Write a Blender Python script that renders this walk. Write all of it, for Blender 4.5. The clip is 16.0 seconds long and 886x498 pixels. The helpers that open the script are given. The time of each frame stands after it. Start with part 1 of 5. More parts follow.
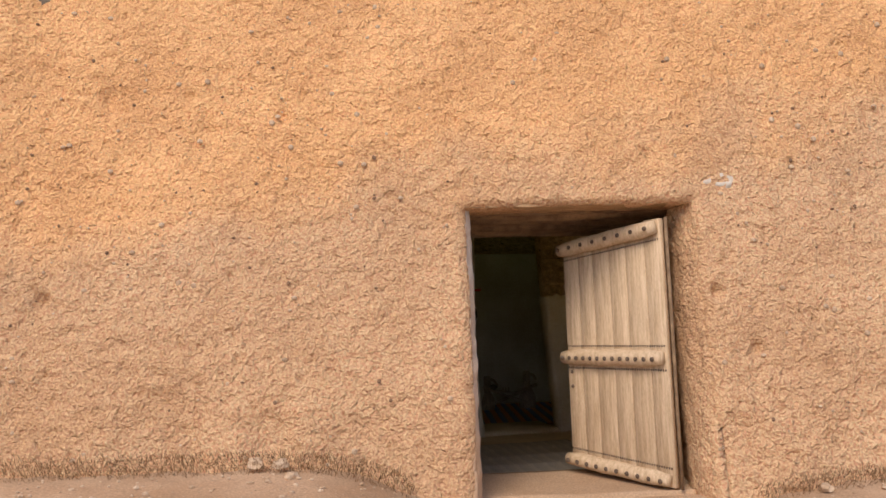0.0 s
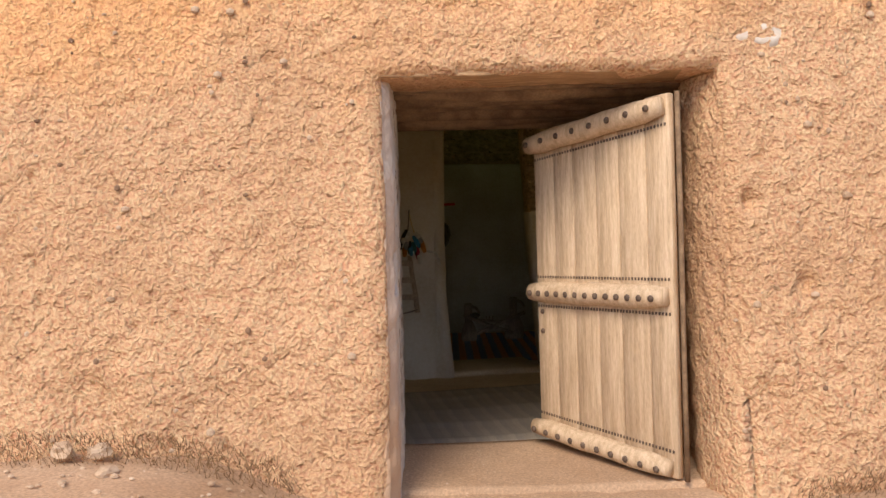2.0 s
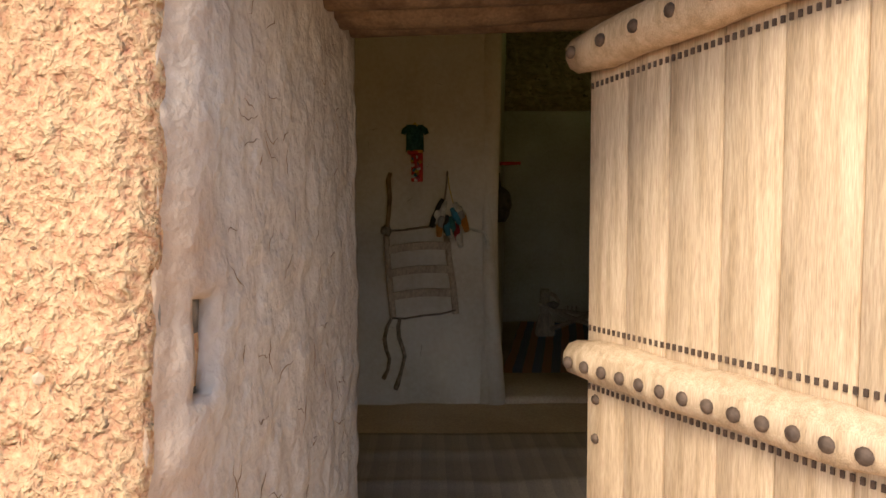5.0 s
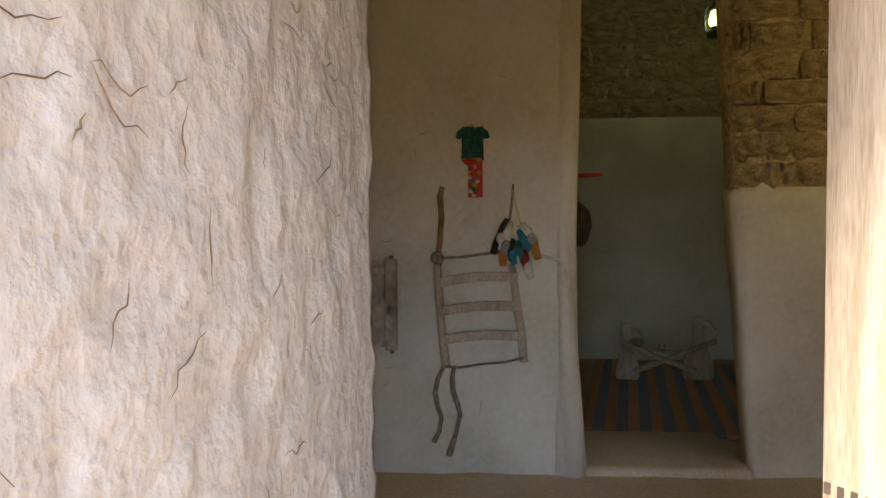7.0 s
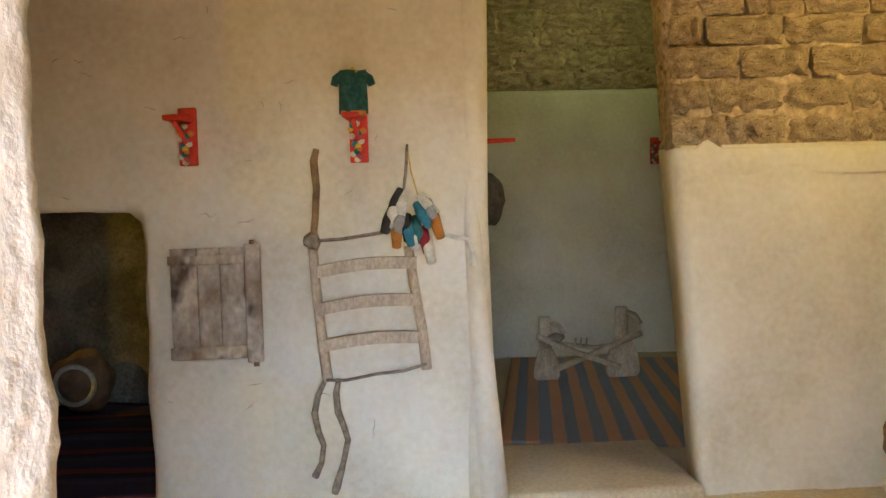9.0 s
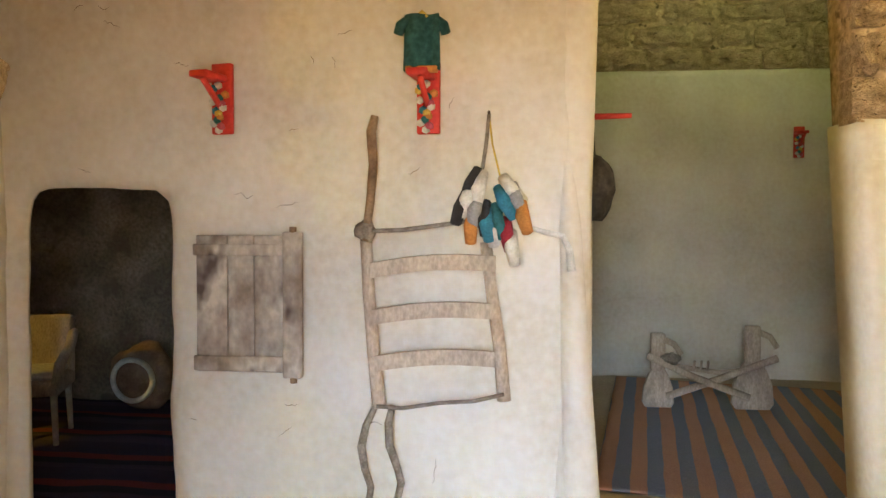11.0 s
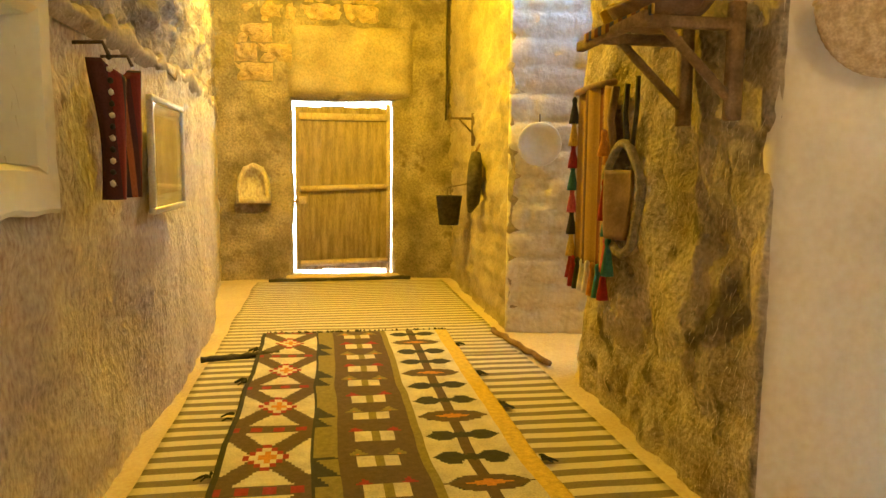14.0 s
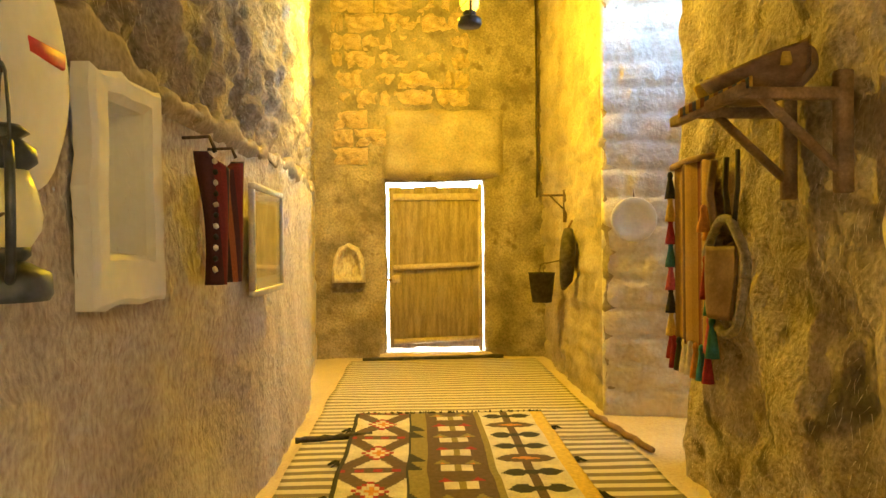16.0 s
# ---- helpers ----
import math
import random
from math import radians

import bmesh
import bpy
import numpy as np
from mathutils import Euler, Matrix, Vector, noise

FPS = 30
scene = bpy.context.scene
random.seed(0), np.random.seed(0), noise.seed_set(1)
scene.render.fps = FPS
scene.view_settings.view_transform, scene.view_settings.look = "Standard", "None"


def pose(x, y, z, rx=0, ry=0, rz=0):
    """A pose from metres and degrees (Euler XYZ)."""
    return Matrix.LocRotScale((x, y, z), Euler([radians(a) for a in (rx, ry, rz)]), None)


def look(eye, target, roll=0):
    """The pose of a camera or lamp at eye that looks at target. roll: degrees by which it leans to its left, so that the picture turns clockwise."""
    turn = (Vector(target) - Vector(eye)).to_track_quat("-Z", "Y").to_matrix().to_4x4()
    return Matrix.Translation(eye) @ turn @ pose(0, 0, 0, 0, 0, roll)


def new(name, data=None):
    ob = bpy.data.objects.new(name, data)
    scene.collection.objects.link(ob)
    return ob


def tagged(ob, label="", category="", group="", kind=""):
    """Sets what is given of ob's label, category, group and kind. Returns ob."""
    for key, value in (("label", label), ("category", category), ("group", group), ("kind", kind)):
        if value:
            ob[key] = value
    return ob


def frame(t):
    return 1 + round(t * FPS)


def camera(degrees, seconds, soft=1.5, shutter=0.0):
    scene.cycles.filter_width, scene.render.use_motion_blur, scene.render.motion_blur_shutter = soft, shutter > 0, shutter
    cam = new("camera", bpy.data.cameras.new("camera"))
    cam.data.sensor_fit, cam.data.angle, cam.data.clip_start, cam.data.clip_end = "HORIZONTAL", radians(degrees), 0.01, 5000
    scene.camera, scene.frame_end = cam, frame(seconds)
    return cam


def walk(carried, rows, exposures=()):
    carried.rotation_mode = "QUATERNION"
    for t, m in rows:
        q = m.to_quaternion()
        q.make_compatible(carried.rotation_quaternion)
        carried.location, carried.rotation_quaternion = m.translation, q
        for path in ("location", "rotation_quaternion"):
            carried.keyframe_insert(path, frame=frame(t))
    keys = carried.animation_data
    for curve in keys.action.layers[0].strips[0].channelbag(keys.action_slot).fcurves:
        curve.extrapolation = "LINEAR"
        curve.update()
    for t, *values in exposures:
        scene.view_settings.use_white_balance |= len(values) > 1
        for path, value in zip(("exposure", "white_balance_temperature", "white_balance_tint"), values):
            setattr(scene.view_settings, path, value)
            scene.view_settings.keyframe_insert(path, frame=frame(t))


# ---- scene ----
cam = camera(63.1, 16.0)
PATH = [
    (0, (-0.753, -5.281, 1.2), (-0.702, -3.294, 1.422), -1.7),
    (0.5, (-0.595, -4.919, 1.206), (-0.542, -2.928, 1.39), -1.7),
    (1, (-0.508, -4.472, 1.228), (-0.455, -2.476, 1.349), -1.7),
    (1.5, (-0.338, -4.032, 1.21), (-0.299, -2.033, 1.264), -1.7),
    (2, (-0.176, -3.608, 1.226), (-0.161, -1.608, 1.223), -1.6),
    (2.5, (0.008, -3.142, 1.32), (-0.038, -1.144, 1.242), -1.6),
    (3, (0.177, -2.758, 1.322), (0.114, -0.762, 1.223), -1.1),
    (3.2, (0.293, -2.622, 1.339), (0.182, -0.629, 1.226), -1.1),
    (5.3, (0.329, -1.15, 1.412), (0.005, 0.819, 1.282), -0.2),
    (5.5, (0.302, -1.042, 1.386), (-0.046, 0.924, 1.263), -0.3),
    (6, (0.298, -0.733, 1.443), (-0.119, 1.219, 1.318), -0.1),
    (6.5, (0.207, -0.452, 1.421), (-0.324, 1.474, 1.324), -0.2),
    (7, (0.152, -0.235, 1.415), (-0.315, 1.709, 1.341), -0.4),
    (7.5, (0.153, -0.01, 1.358), (-0.222, 1.953, 1.287), 0.1),
    (8, (0.113, 0.269, 1.311), (-0.225, 2.238, 1.231), -0.1),
    (8.5, (0.079, 0.521, 1.299), (-0.164, 2.506, 1.245), -1.3),
    (8.7, (0.079, 0.612, 1.279), (-0.14, 2.598, 1.202), -1.7),
    (10.8, (0.058, 1.428, 1.241), (-0.300, 3.395, 1.177), -0.3),
    (11, (0.063, 1.531, 1.228), (-0.445, 3.464, 1.152), 0.2),
    (11.5, (0.069, 1.698, 1.229), (-0.823, 3.486, 1.143), 0.3),
    (12, (0.077, 1.900, 1.243), (-1.247, 3.394, 1.114), 0.4),
    (12.5, (0.087, 2.094, 1.262), (-1.613, 3.135, 1.105), -0.7),
    (12.9, (0.173, 2.082, 1.234), (-1.709, 2.731, 1.043), -0.7),
    (13, (0.144, 2.116, 1.241), (-1.77, 2.666, 1.056), 0.2),
    (13.5, (0.097, 2.16, 1.252), (-1.883, 2.344, 1.036), 1.0),
    (14, (0.091, 2.15, 1.256), (-1.896, 2.145, 1.036), 0.6),
    (14.5, (0.082, 2.141, 1.254), (-1.903, 2.008, 1.049), 0.5),
    (15, (0.092, 2.131, 1.262), (-1.888, 1.922, 1.076), -0.3),
    (15.5, (0.098, 2.133, 1.259), (-1.882, 1.887, 1.122), -0.1),
    (16, (0.046, 2.149, 1.278), (-1.937, 1.889, 1.267), -0.5),
]
EXPOSE = [
    (0.0, 0.27, 6850, 13), (1.5, 0.47, 6850, 13), (3.0, 0.7, 6900, 13), (4.5, 0.95, 7000, 8), (5.5, 1.12, 7100, 10), (6.0, 1.75, 6100, 6), (6.5, 2.1, 5800, 4), (7.5, 2.85, 5900, 2),
    (8.0, 3.4, 5900, 2), (8.5, 3.8, 6000, 2), (11.0, 4.65, 5900, 5), (12.0, 4.85, 6600, 7), (12.5, 5.05, 7700, 10), (13.0, 5.25, 8500, 14), (13.5, 5.3, 7900, 9), (14.0, 5.4, 6400, 2), (16.0, 5.35, 6200, 3),
]
walk(cam, [(t, look(eye, target, roll)) for t, eye, target, roll in PATH], EXPOSE)

# ---- interior frame: the rooms stand 9.5 degrees askew to the facade ----
TURN = radians(9.5)
CU, SU = math.cos(TURN), math.sin(TURN)
FLOOR = -0.2


def I(u, v):
    """Room coordinates (u along the rooms, v away from the facade) to world x, y."""
    return (u * CU - v * SU, u * SU + v * CU)


def IP(u, v, z, rz=0.0):
    x, y = I(u, v)
    return pose(x, y, z, 0, 0, math.degrees(TURN) + rz)


# ---- light ----
world = bpy.data.worlds.new("sky")
scene.world = world
world.use_nodes = True
wn = world.node_tree.nodes
sky = wn.new("ShaderNodeTexSky")
sky.sky_type = 'NISHITA'
sky.sun_disc = False
sky.sun_elevation, sky.sun_rotation = radians(44.5), radians(200)
sky.altitude, sky.dust_density = 1200, 2.5
wn["Background"].inputs[1].default_value = 0.15
world.node_tree.links.new(sky.outputs[0], wn["Background"].inputs[0])

sun = new("sun", bpy.data.lights.new("sun", 'SUN'))
sun.data.energy, sun.data.angle, sun.data.color = 2.0, radians(28), (1.0, 0.88, 0.72)
sun.matrix_world = look((0, 0, 0), (0.31, 0.64, -0.70))


def bulb_light(name, u, v, z, watts, colour, radius=0.05):
    lamp = new(name, bpy.data.lights.new(name, 'POINT'))
    lamp.data.energy, lamp.data.color, lamp.data.shadow_soft_size = watts, colour, radius
    lamp.matrix_world = IP(u, v, z)
    return lamp


bulb_light("room_bulb_light", -6.2, 1.88, 3.64, 16, (1.0, 0.60, 0.003))
bulb_light("hall_bulb_light", 2.5, 3.25, 2.4, 0.5, (1.0, 0.60, 0.22))
bulb_light("alcove_lantern_light", 2.2, 6.75, 3.262, 0.9, (0.85, 0.95, 0.30), 0.02)

# ---- noise ----
def lattice(ix, iy, iz, seed):
    n = (ix.astype(np.int64) * 374761393 + iy.astype(np.int64) * 668265263 + iz.astype(np.int64) * 2147483647 + seed * 1274126177) & 0xFFFFFFFF
    n = ((n ^ (n >> 13)) * 1274126177) & 0xFFFFFFFF
    n = ((n ^ (n >> 16)) * 2246822519) & 0xFFFFFFFF
    return ((n ^ (n >> 15)) & 0xFFFF) / 32767.5 - 1.0


def vnoise(x, y, z, seed=0):
    x, y, z = (np.asarray(a, dtype=float) for a in (x, y, z))
    x, y, z = np.broadcast_arrays(x, y, z)
    fx, fy, fz = np.floor(x), np.floor(y), np.floor(z)
    tx, ty, tz = x - fx, y - fy, z - fz
    tx, ty, tz = (t * t * (3 - 2 * t) for t in (tx, ty, tz))
    out = 0
    for i in (0, 1):
        for j in (0, 1):
            for k in (0, 1):
                w = (tx if i else 1 - tx) * (ty if j else 1 - ty) * (tz if k else 1 - tz)
                out = out + w * lattice(fx + i, fy + j, fz + k, seed)
    return out


def fbm(x, y, z, seed=0, octaves=3):
    out, a = 0, 1.0
    for o in range(octaves):
        out = out + a * vnoise(np.asarray(x) * 2 ** o, np.asarray(y) * 2 ** o, np.asarray(z) * 2 ** o, seed + o * 17)
        a *= 0.5
    return out


# ---- materials ----
def socket(node, *names):
    for n in names:
        if n in node.inputs:
            return node.inputs[n]


def material(name, a, b, scale=3.0, rough=0.9, bump=0.3, grain=60.0, spots=None, stretch=(1, 1, 1), metal=0.0, contrast=(0.35, 0.65), fine=0.35, clump=0.0, dist=0.01):
    """Two tones mixed by coarse noise, a finer grain over it, and a bump from both."""
    m = bpy.data.materials.new(name)
    m.use_nodes = True
    n, l = m.node_tree.nodes, m.node_tree.links
    p = n["Principled BSDF"]
    co = n.new("ShaderNodeTexCoord")
    mp = n.new("ShaderNodeMapping")
    mp.inputs["Scale"].default_value = stretch
    l.new(co.outputs["Object"], mp.inputs[0])
    big = n.new("ShaderNodeTexNoise")
    big.inputs["Scale"].default_value, big.inputs["Detail"].default_value = scale, 5.0
    l.new(mp.outputs[0], big.inputs["Vector"])
    ramp = n.new("ShaderNodeValToRGB")
    ramp.color_ramp.elements[0].position, ramp.color_ramp.elements[1].position = contrast
    ramp.color_ramp.elements[0].color, ramp.color_ramp.elements[1].color = (*a, 1), (*b, 1)
    l.new(big.outputs[0], ramp.inputs[0])
    small = n.new("ShaderNodeTexNoise")
    small.inputs["Scale"].default_value, small.inputs["Detail"].default_value = grain, 6.0
    l.new(mp.outputs[0], small.inputs["Vector"])
    mix = n.new("ShaderNodeMixRGB")
    mix.blend_type = 'OVERLAY'
    mix.inputs[0].default_value = fine
    l.new(ramp.outputs[0], mix.inputs[1])
    l.new(small.outputs[0], mix.inputs[2])
    last = mix
    if spots:
        colour, size, amount = spots
        vor = n.new("ShaderNodeTexNoise")
        vor.inputs["Scale"].default_value, vor.inputs["Detail"].default_value = size, 3.0
        l.new(mp.outputs[0], vor.inputs["Vector"])
        r2 = n.new("ShaderNodeValToRGB")
        r2.color_ramp.elements[0].position, r2.color_ramp.elements[1].position = amount, amount + 0.08
        l.new(vor.outputs[0], r2.inputs[0])
        mx = n.new("ShaderNodeMixRGB")
        mx.inputs[2].default_value = (*colour, 1)
        l.new(r2.outputs[0], mx.inputs[0])
        l.new(last.outputs[0], mx.inputs[1])
        last = mx
    l.new(last.outputs[0], p.inputs["Base Color"])
    p.inputs["Roughness"].default_value, p.inputs["Metallic"].default_value = rough, metal
    socket(p, "Specular IOR Level", "Specular").default_value = 0.25
    if bump:
        bp = n.new("ShaderNodeBump")
        bp.inputs["Strength"].default_value, bp.inputs["Distance"].default_value = bump, dist
        add = n.new("ShaderNodeMath")
        add.operation = 'MULTIPLY_ADD'
        add.inputs[1].default_value = 0.5
        l.new(small.outputs[0], add.inputs[0])
        l.new(big.outputs[0], add.inputs[2])
        tall = add
        if clump:
            vo = n.new("ShaderNodeTexVoronoi")
            vo.inputs["Scale"].default_value = clump
            wv = n.new("ShaderNodeVectorMath")
            wv.operation = 'MULTIPLY_ADD'
            wv.inputs[1].default_value = (0.06, 0.06, 0.06)
            l.new(big.outputs[1], wv.inputs[0])
            l.new(mp.outputs[0], wv.inputs[2])
            l.new(wv.outputs[0], vo.inputs["Vector"])
            tall = n.new("ShaderNodeMath")
            tall.operation = 'MULTIPLY_ADD'
            tall.inputs[1].default_value = -0.28
            l.new(vo.outputs["Distance"], tall.inputs[0])
            l.new(add.outputs[0], tall.inputs[2])
        l.new(tall.outputs[0], bp.inputs["Height"])
        l.new(bp.outputs[0], p.inputs["Normal"])
    return m


def stripes(name, colours, width, axis=1, rough=0.95, wobble=0.02, grain=120.0):
    """Woven cloth with bands across one axis of the object; colours repeat."""
    m = material(name, (0.5, 0.5, 0.5), (0.5, 0.5, 0.5), 20, rough, 0.5, grain, dist=0.004)
    n, l = m.node_tree.nodes, m.node_tree.links
    p = n["Principled BSDF"]
    co = next(x for x in n if x.type == 'TEX_COORD')
    sep = n.new("ShaderNodeSeparateXYZ")
    l.new(co.outputs["Object"], sep.inputs[0])
    wob = n.new("ShaderNodeTexNoise")
    wob.inputs["Scale"].default_value = 2.5
    l.new(co.outputs["Object"], wob.inputs["Vector"])
    ma = n.new("ShaderNodeMath")
    ma.operation = 'MULTIPLY_ADD'
    ma.inputs[1].default_value = wobble
    l.new(wob.outputs[0], ma.inputs[0])
    l.new(sep.outputs[axis], ma.inputs[2])
    di = n.new("ShaderNodeMath")
    di.operation = 'DIVIDE'
    di.inputs[1].default_value = width * len(colours)
    l.new(ma.outputs[0], di.inputs[0])
    fr = n.new("ShaderNodeMath")
    fr.operation = 'FRACT'
    l.new(di.outputs[0], fr.inputs[0])
    ramp = n.new("ShaderNodeValToRGB")
    ramp.color_ramp.interpolation = 'CONSTANT'
    while len(ramp.color_ramp.elements) < len(colours):
        ramp.color_ramp.elements.new(0.5)
    for i, c in enumerate(colours):
        ramp.color_ramp.elements[i].position = i / len(colours)
        ramp.color_ramp.elements[i].color = (*c, 1)
    l.new(fr.outputs[0], ramp.inputs[0])
    mix = n.new("ShaderNodeMixRGB")
    mix.blend_type = 'OVERLAY'
    mix.inputs[0].default_value = 0.45
    small = [x for x in n if x.type == 'TEX_NOISE'][1]
    l.new(ramp.outputs[0], mix.inputs[1])
    l.new(small.outputs[0], mix.inputs[2])
    l.new(mix.outputs[0], p.inputs["Base Color"])
    return m


def facade_mud():
    """Lumpy mud and straw render: pinkish below a ragged tilted edge, brighter and more orange above."""
    m = material("mud_render", (0.60, 0.36, 0.205), (0.74, 0.465, 0.275), 1.3, 0.95, 1.0, 60, ((0.30, 0.15, 0.08), 30.0, 0.69), contrast=(0.3, 0.7), fine=0.85, clump=26.0, dist=0.05)
    n, l = m.node_tree.nodes, m.node_tree.links
    p = n["Principled BSDF"]
    co = next(x for x in n if x.type == 'TEX_COORD')
    base = p.inputs["Base Color"].links[0].from_socket
    sep = n.new("ShaderNodeSeparateXYZ")
    l.new(co.outputs["Object"], sep.inputs[0])
    edge = n.new("ShaderNodeTexNoise")
    edge.inputs["Scale"].default_value, edge.inputs["Detail"].default_value = 1.1, 6.0
    l.new(co.outputs["Object"], edge.inputs["Vector"])
    tilt = n.new("ShaderNodeMath")
    tilt.operation = 'MULTIPLY_ADD'
    tilt.inputs[1].default_value = -0.16
    l.new(sep.outputs[0], tilt.inputs[0])
    l.new(sep.outputs[2], tilt.inputs[2])
    ragged = n.new("ShaderNodeMath")
    ragged.operation = 'MULTIPLY_ADD'
    ragged.inputs[1].default_value = 1.6
    l.new(edge.outputs[0], ragged.inputs[0])
    l.new(tilt.outputs[0], ragged.inputs[2])
    span = n.new("ShaderNodeMapRange")
    span.inputs["From Min"].default_value, span.inputs["From Max"].default_value = 2.95, 3.55
    l.new(ragged.outputs[0], span.inputs["Value"])
    layer = n.new("ShaderNodeMixRGB")
    layer.blend_type = 'MULTIPLY'
    layer.inputs[2].default_value = (1.22, 1.10, 0.92, 1)
    l.new(span.outputs[0], layer.inputs[0])
    l.new(base, layer.inputs[1])
    # dark pits between the lumps, their shade painted into the colour
    pit = n.new("ShaderNodeTexNoise")
    pit.inputs["Scale"].default_value, pit.inputs["Detail"].default_value, pit.inputs["Distortion"].default_value = 11.0, 5.0, 0.5
    l.new(co.outputs["Object"], pit.inputs["Vector"])
    pr = n.new("ShaderNodeValToRGB")
    pr.color_ramp.elements[0].position, pr.color_ramp.elements[1].position = 0.26, 0.40
    pr.color_ramp.elements[0].color, pr.color_ramp.elements[1].color = (0.74, 0.68, 0.62, 1), (1, 1, 1, 1)
    l.new(pit.outputs[0], pr.inputs[0])
    pit_shade = n.new("ShaderNodeMixRGB")
    pit_shade.blend_type = 'MULTIPLY'
    pit_shade.inputs[0].default_value = 1.0
    l.new(layer.outputs[0], pit_shade.inputs[1])
    l.new(pr.outputs[0], pit_shade.inputs[2])
    l.new(pit_shade.outputs[0], p.inputs["Base Color"])
    # broader lumps under the fine ones
    old = p.inputs["Normal"].links[0].from_node
    broad = n.new("ShaderNodeBump")
    broad.inputs["Strength"].default_value, broad.inputs["Distance"].default_value = 0.8, 0.06
    l.new(pit.outputs[0], broad.inputs["Height"])
    l.new(broad.outputs[0], old.inputs["Normal"])
    return m


MUD = facade_mud()
MUD_SMOOTH = material("mud_plaster", (0.54, 0.46, 0.38), (0.65, 0.57, 0.49), 2.0, 0.92, 0.7, 17, contrast=(0.3, 0.7), fine=0.4, dist=0.015)
JAMB = material("jamb_mud", (0.55, 0.495, 0.45), (0.64, 0.59, 0.54), 2.0, 0.93, 0.8, 30, fine=0.3, clump=7.0, dist=0.03)
jn, jl = JAMB.node_tree.nodes, JAMB.node_tree.links
jsep, jramp, jmix = jn.new("ShaderNodeSeparateXYZ"), jn.new("ShaderNodeValToRGB"), jn.new("ShaderNodeMixRGB")
jl.new(next(x for x in jn if x.type == 'TEX_COORD').outputs["Object"], jsep.inputs[0])
jwob = jn.new("ShaderNodeMath")
jwob.operation = 'MULTIPLY_ADD'
jwob.inputs[1].default_value = 0.3
jl.new(next(x for x in jn if x.type == 'TEX_NOISE').outputs[0], jwob.inputs[0])
jl.new(jsep.outputs[1], jwob.inputs[2])
jl.new(jwob.outputs[0], jramp.inputs[0])
jramp.color_ramp.elements[0].position, jramp.color_ramp.elements[1].position = 0.05, 0.32
jl.new(jramp.outputs[0], jmix.inputs[0])
jmix.inputs[1].default_value = (0.58, 0.38, 0.245, 1)
jold = jn["Principled BSDF"].inputs["Base Color"].links[0].from_socket
jl.new(jold, jmix.inputs[2])
jl.new(jmix.outputs[0], jn["Principled BSDF"].inputs["Base Color"])
WHITE = material("lime_plaster", (0.64, 0.57, 0.48), (0.77, 0.71, 0.64), 1.6, 0.9, 0.45, 28, fine=0.3)
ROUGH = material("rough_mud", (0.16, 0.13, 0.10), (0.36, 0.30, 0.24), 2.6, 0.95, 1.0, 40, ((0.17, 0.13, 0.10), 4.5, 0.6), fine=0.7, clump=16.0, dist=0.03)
LEFT = material("straw_mud", (0.50, 0.43, 0.36), (0.66, 0.58, 0.50), 2.4, 0.95, 1.0, 44, fine=0.85, stretch=(1, 1, 0.6), clump=14.0, dist=0.04)
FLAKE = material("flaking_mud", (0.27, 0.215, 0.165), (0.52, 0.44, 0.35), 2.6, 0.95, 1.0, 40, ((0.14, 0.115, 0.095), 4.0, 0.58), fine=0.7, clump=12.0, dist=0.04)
# Straw plaster darkened in its colour, standing in for weaker bulb light.
END = material("dimmed_plaster", (0.28, 0.225, 0.17), (0.42, 0.35, 0.275), 2.2, 0.95, 0.8, 40, fine=0.5, dist=0.02)
BRICK = material("mud_brick", (0.40, 0.29, 0.19), (0.62, 0.47, 0.32), 4.0, 0.95, 1.0, 34, ((0.16, 0.115, 0.08), 14.0, 0.62), fine=0.8, clump=13.0, dist=0.035)
LIME = material("bright_lime", (0.70, 0.68, 0.64), (0.80, 0.78, 0.74), 2.0, 0.9, 0.35, 25, fine=0.2)
PIER = material("old_whitewash", (0.60, 0.54, 0.44), (0.76, 0.70, 0.60), 3.0, 0.92, 0.9, 26, fine=0.5, clump=10.0, dist=0.025)
SOIL = material("dry_soil", (0.40, 0.26, 0.16), (0.52, 0.36, 0.24), 1.2, 0.97, 0.8, 70, ((0.62, 0.48, 0.36), 40.0, 0.66), fine=0.6)
CLAY = material("packed_clay", (0.54, 0.43, 0.31), (0.66, 0.55, 0.42), 1.5, 0.95, 0.4, 50, fine=0.4)
WOOD = material("pale_plank", (0.48, 0.345, 0.22), (0.64, 0.485, 0.335), 3.0, 0.75, 0.3, 26, stretch=(14, 14, 1), fine=0.55, dist=0.004)
WOOD_DARK = material("old_wood", (0.16, 0.10, 0.06), (0.30, 0.20, 0.12), 3.0, 0.85, 0.5, 26, stretch=(3, 3, 3), fine=0.5)
IRON = material("rusty_iron", (0.10, 0.07, 0.055), (0.17, 0.12, 0.09), 20, 0.7, 0.2, 80, metal=0.4)


# ---- mesh helpers ----
def part(name, bm, mat, parent=None, label="", smooth=True):
    me = bpy.data.meshes.new(name)
    bm.to_mesh(me)
    bm.free()
    if mat:
        me.materials.append(mat)
    if smooth:
        for p in me.polygons:
            p.use_smooth = True
    ob = new(name, me)
    if parent:
        ob.parent = parent
    if label:
        ob["label"] = label
    return ob


def mesh_ob(name, verts, faces, mat, parent=None, smooth=True):
    me = bpy.data.meshes.new(name)
    me.from_pydata([tuple(v) for v in verts], [], faces)
    me.materials.append(mat)
    if smooth:
        for p in me.polygons:
            p.use_smooth = True
    ob = new(name, me)
    if parent:
        ob.parent = parent
    return ob


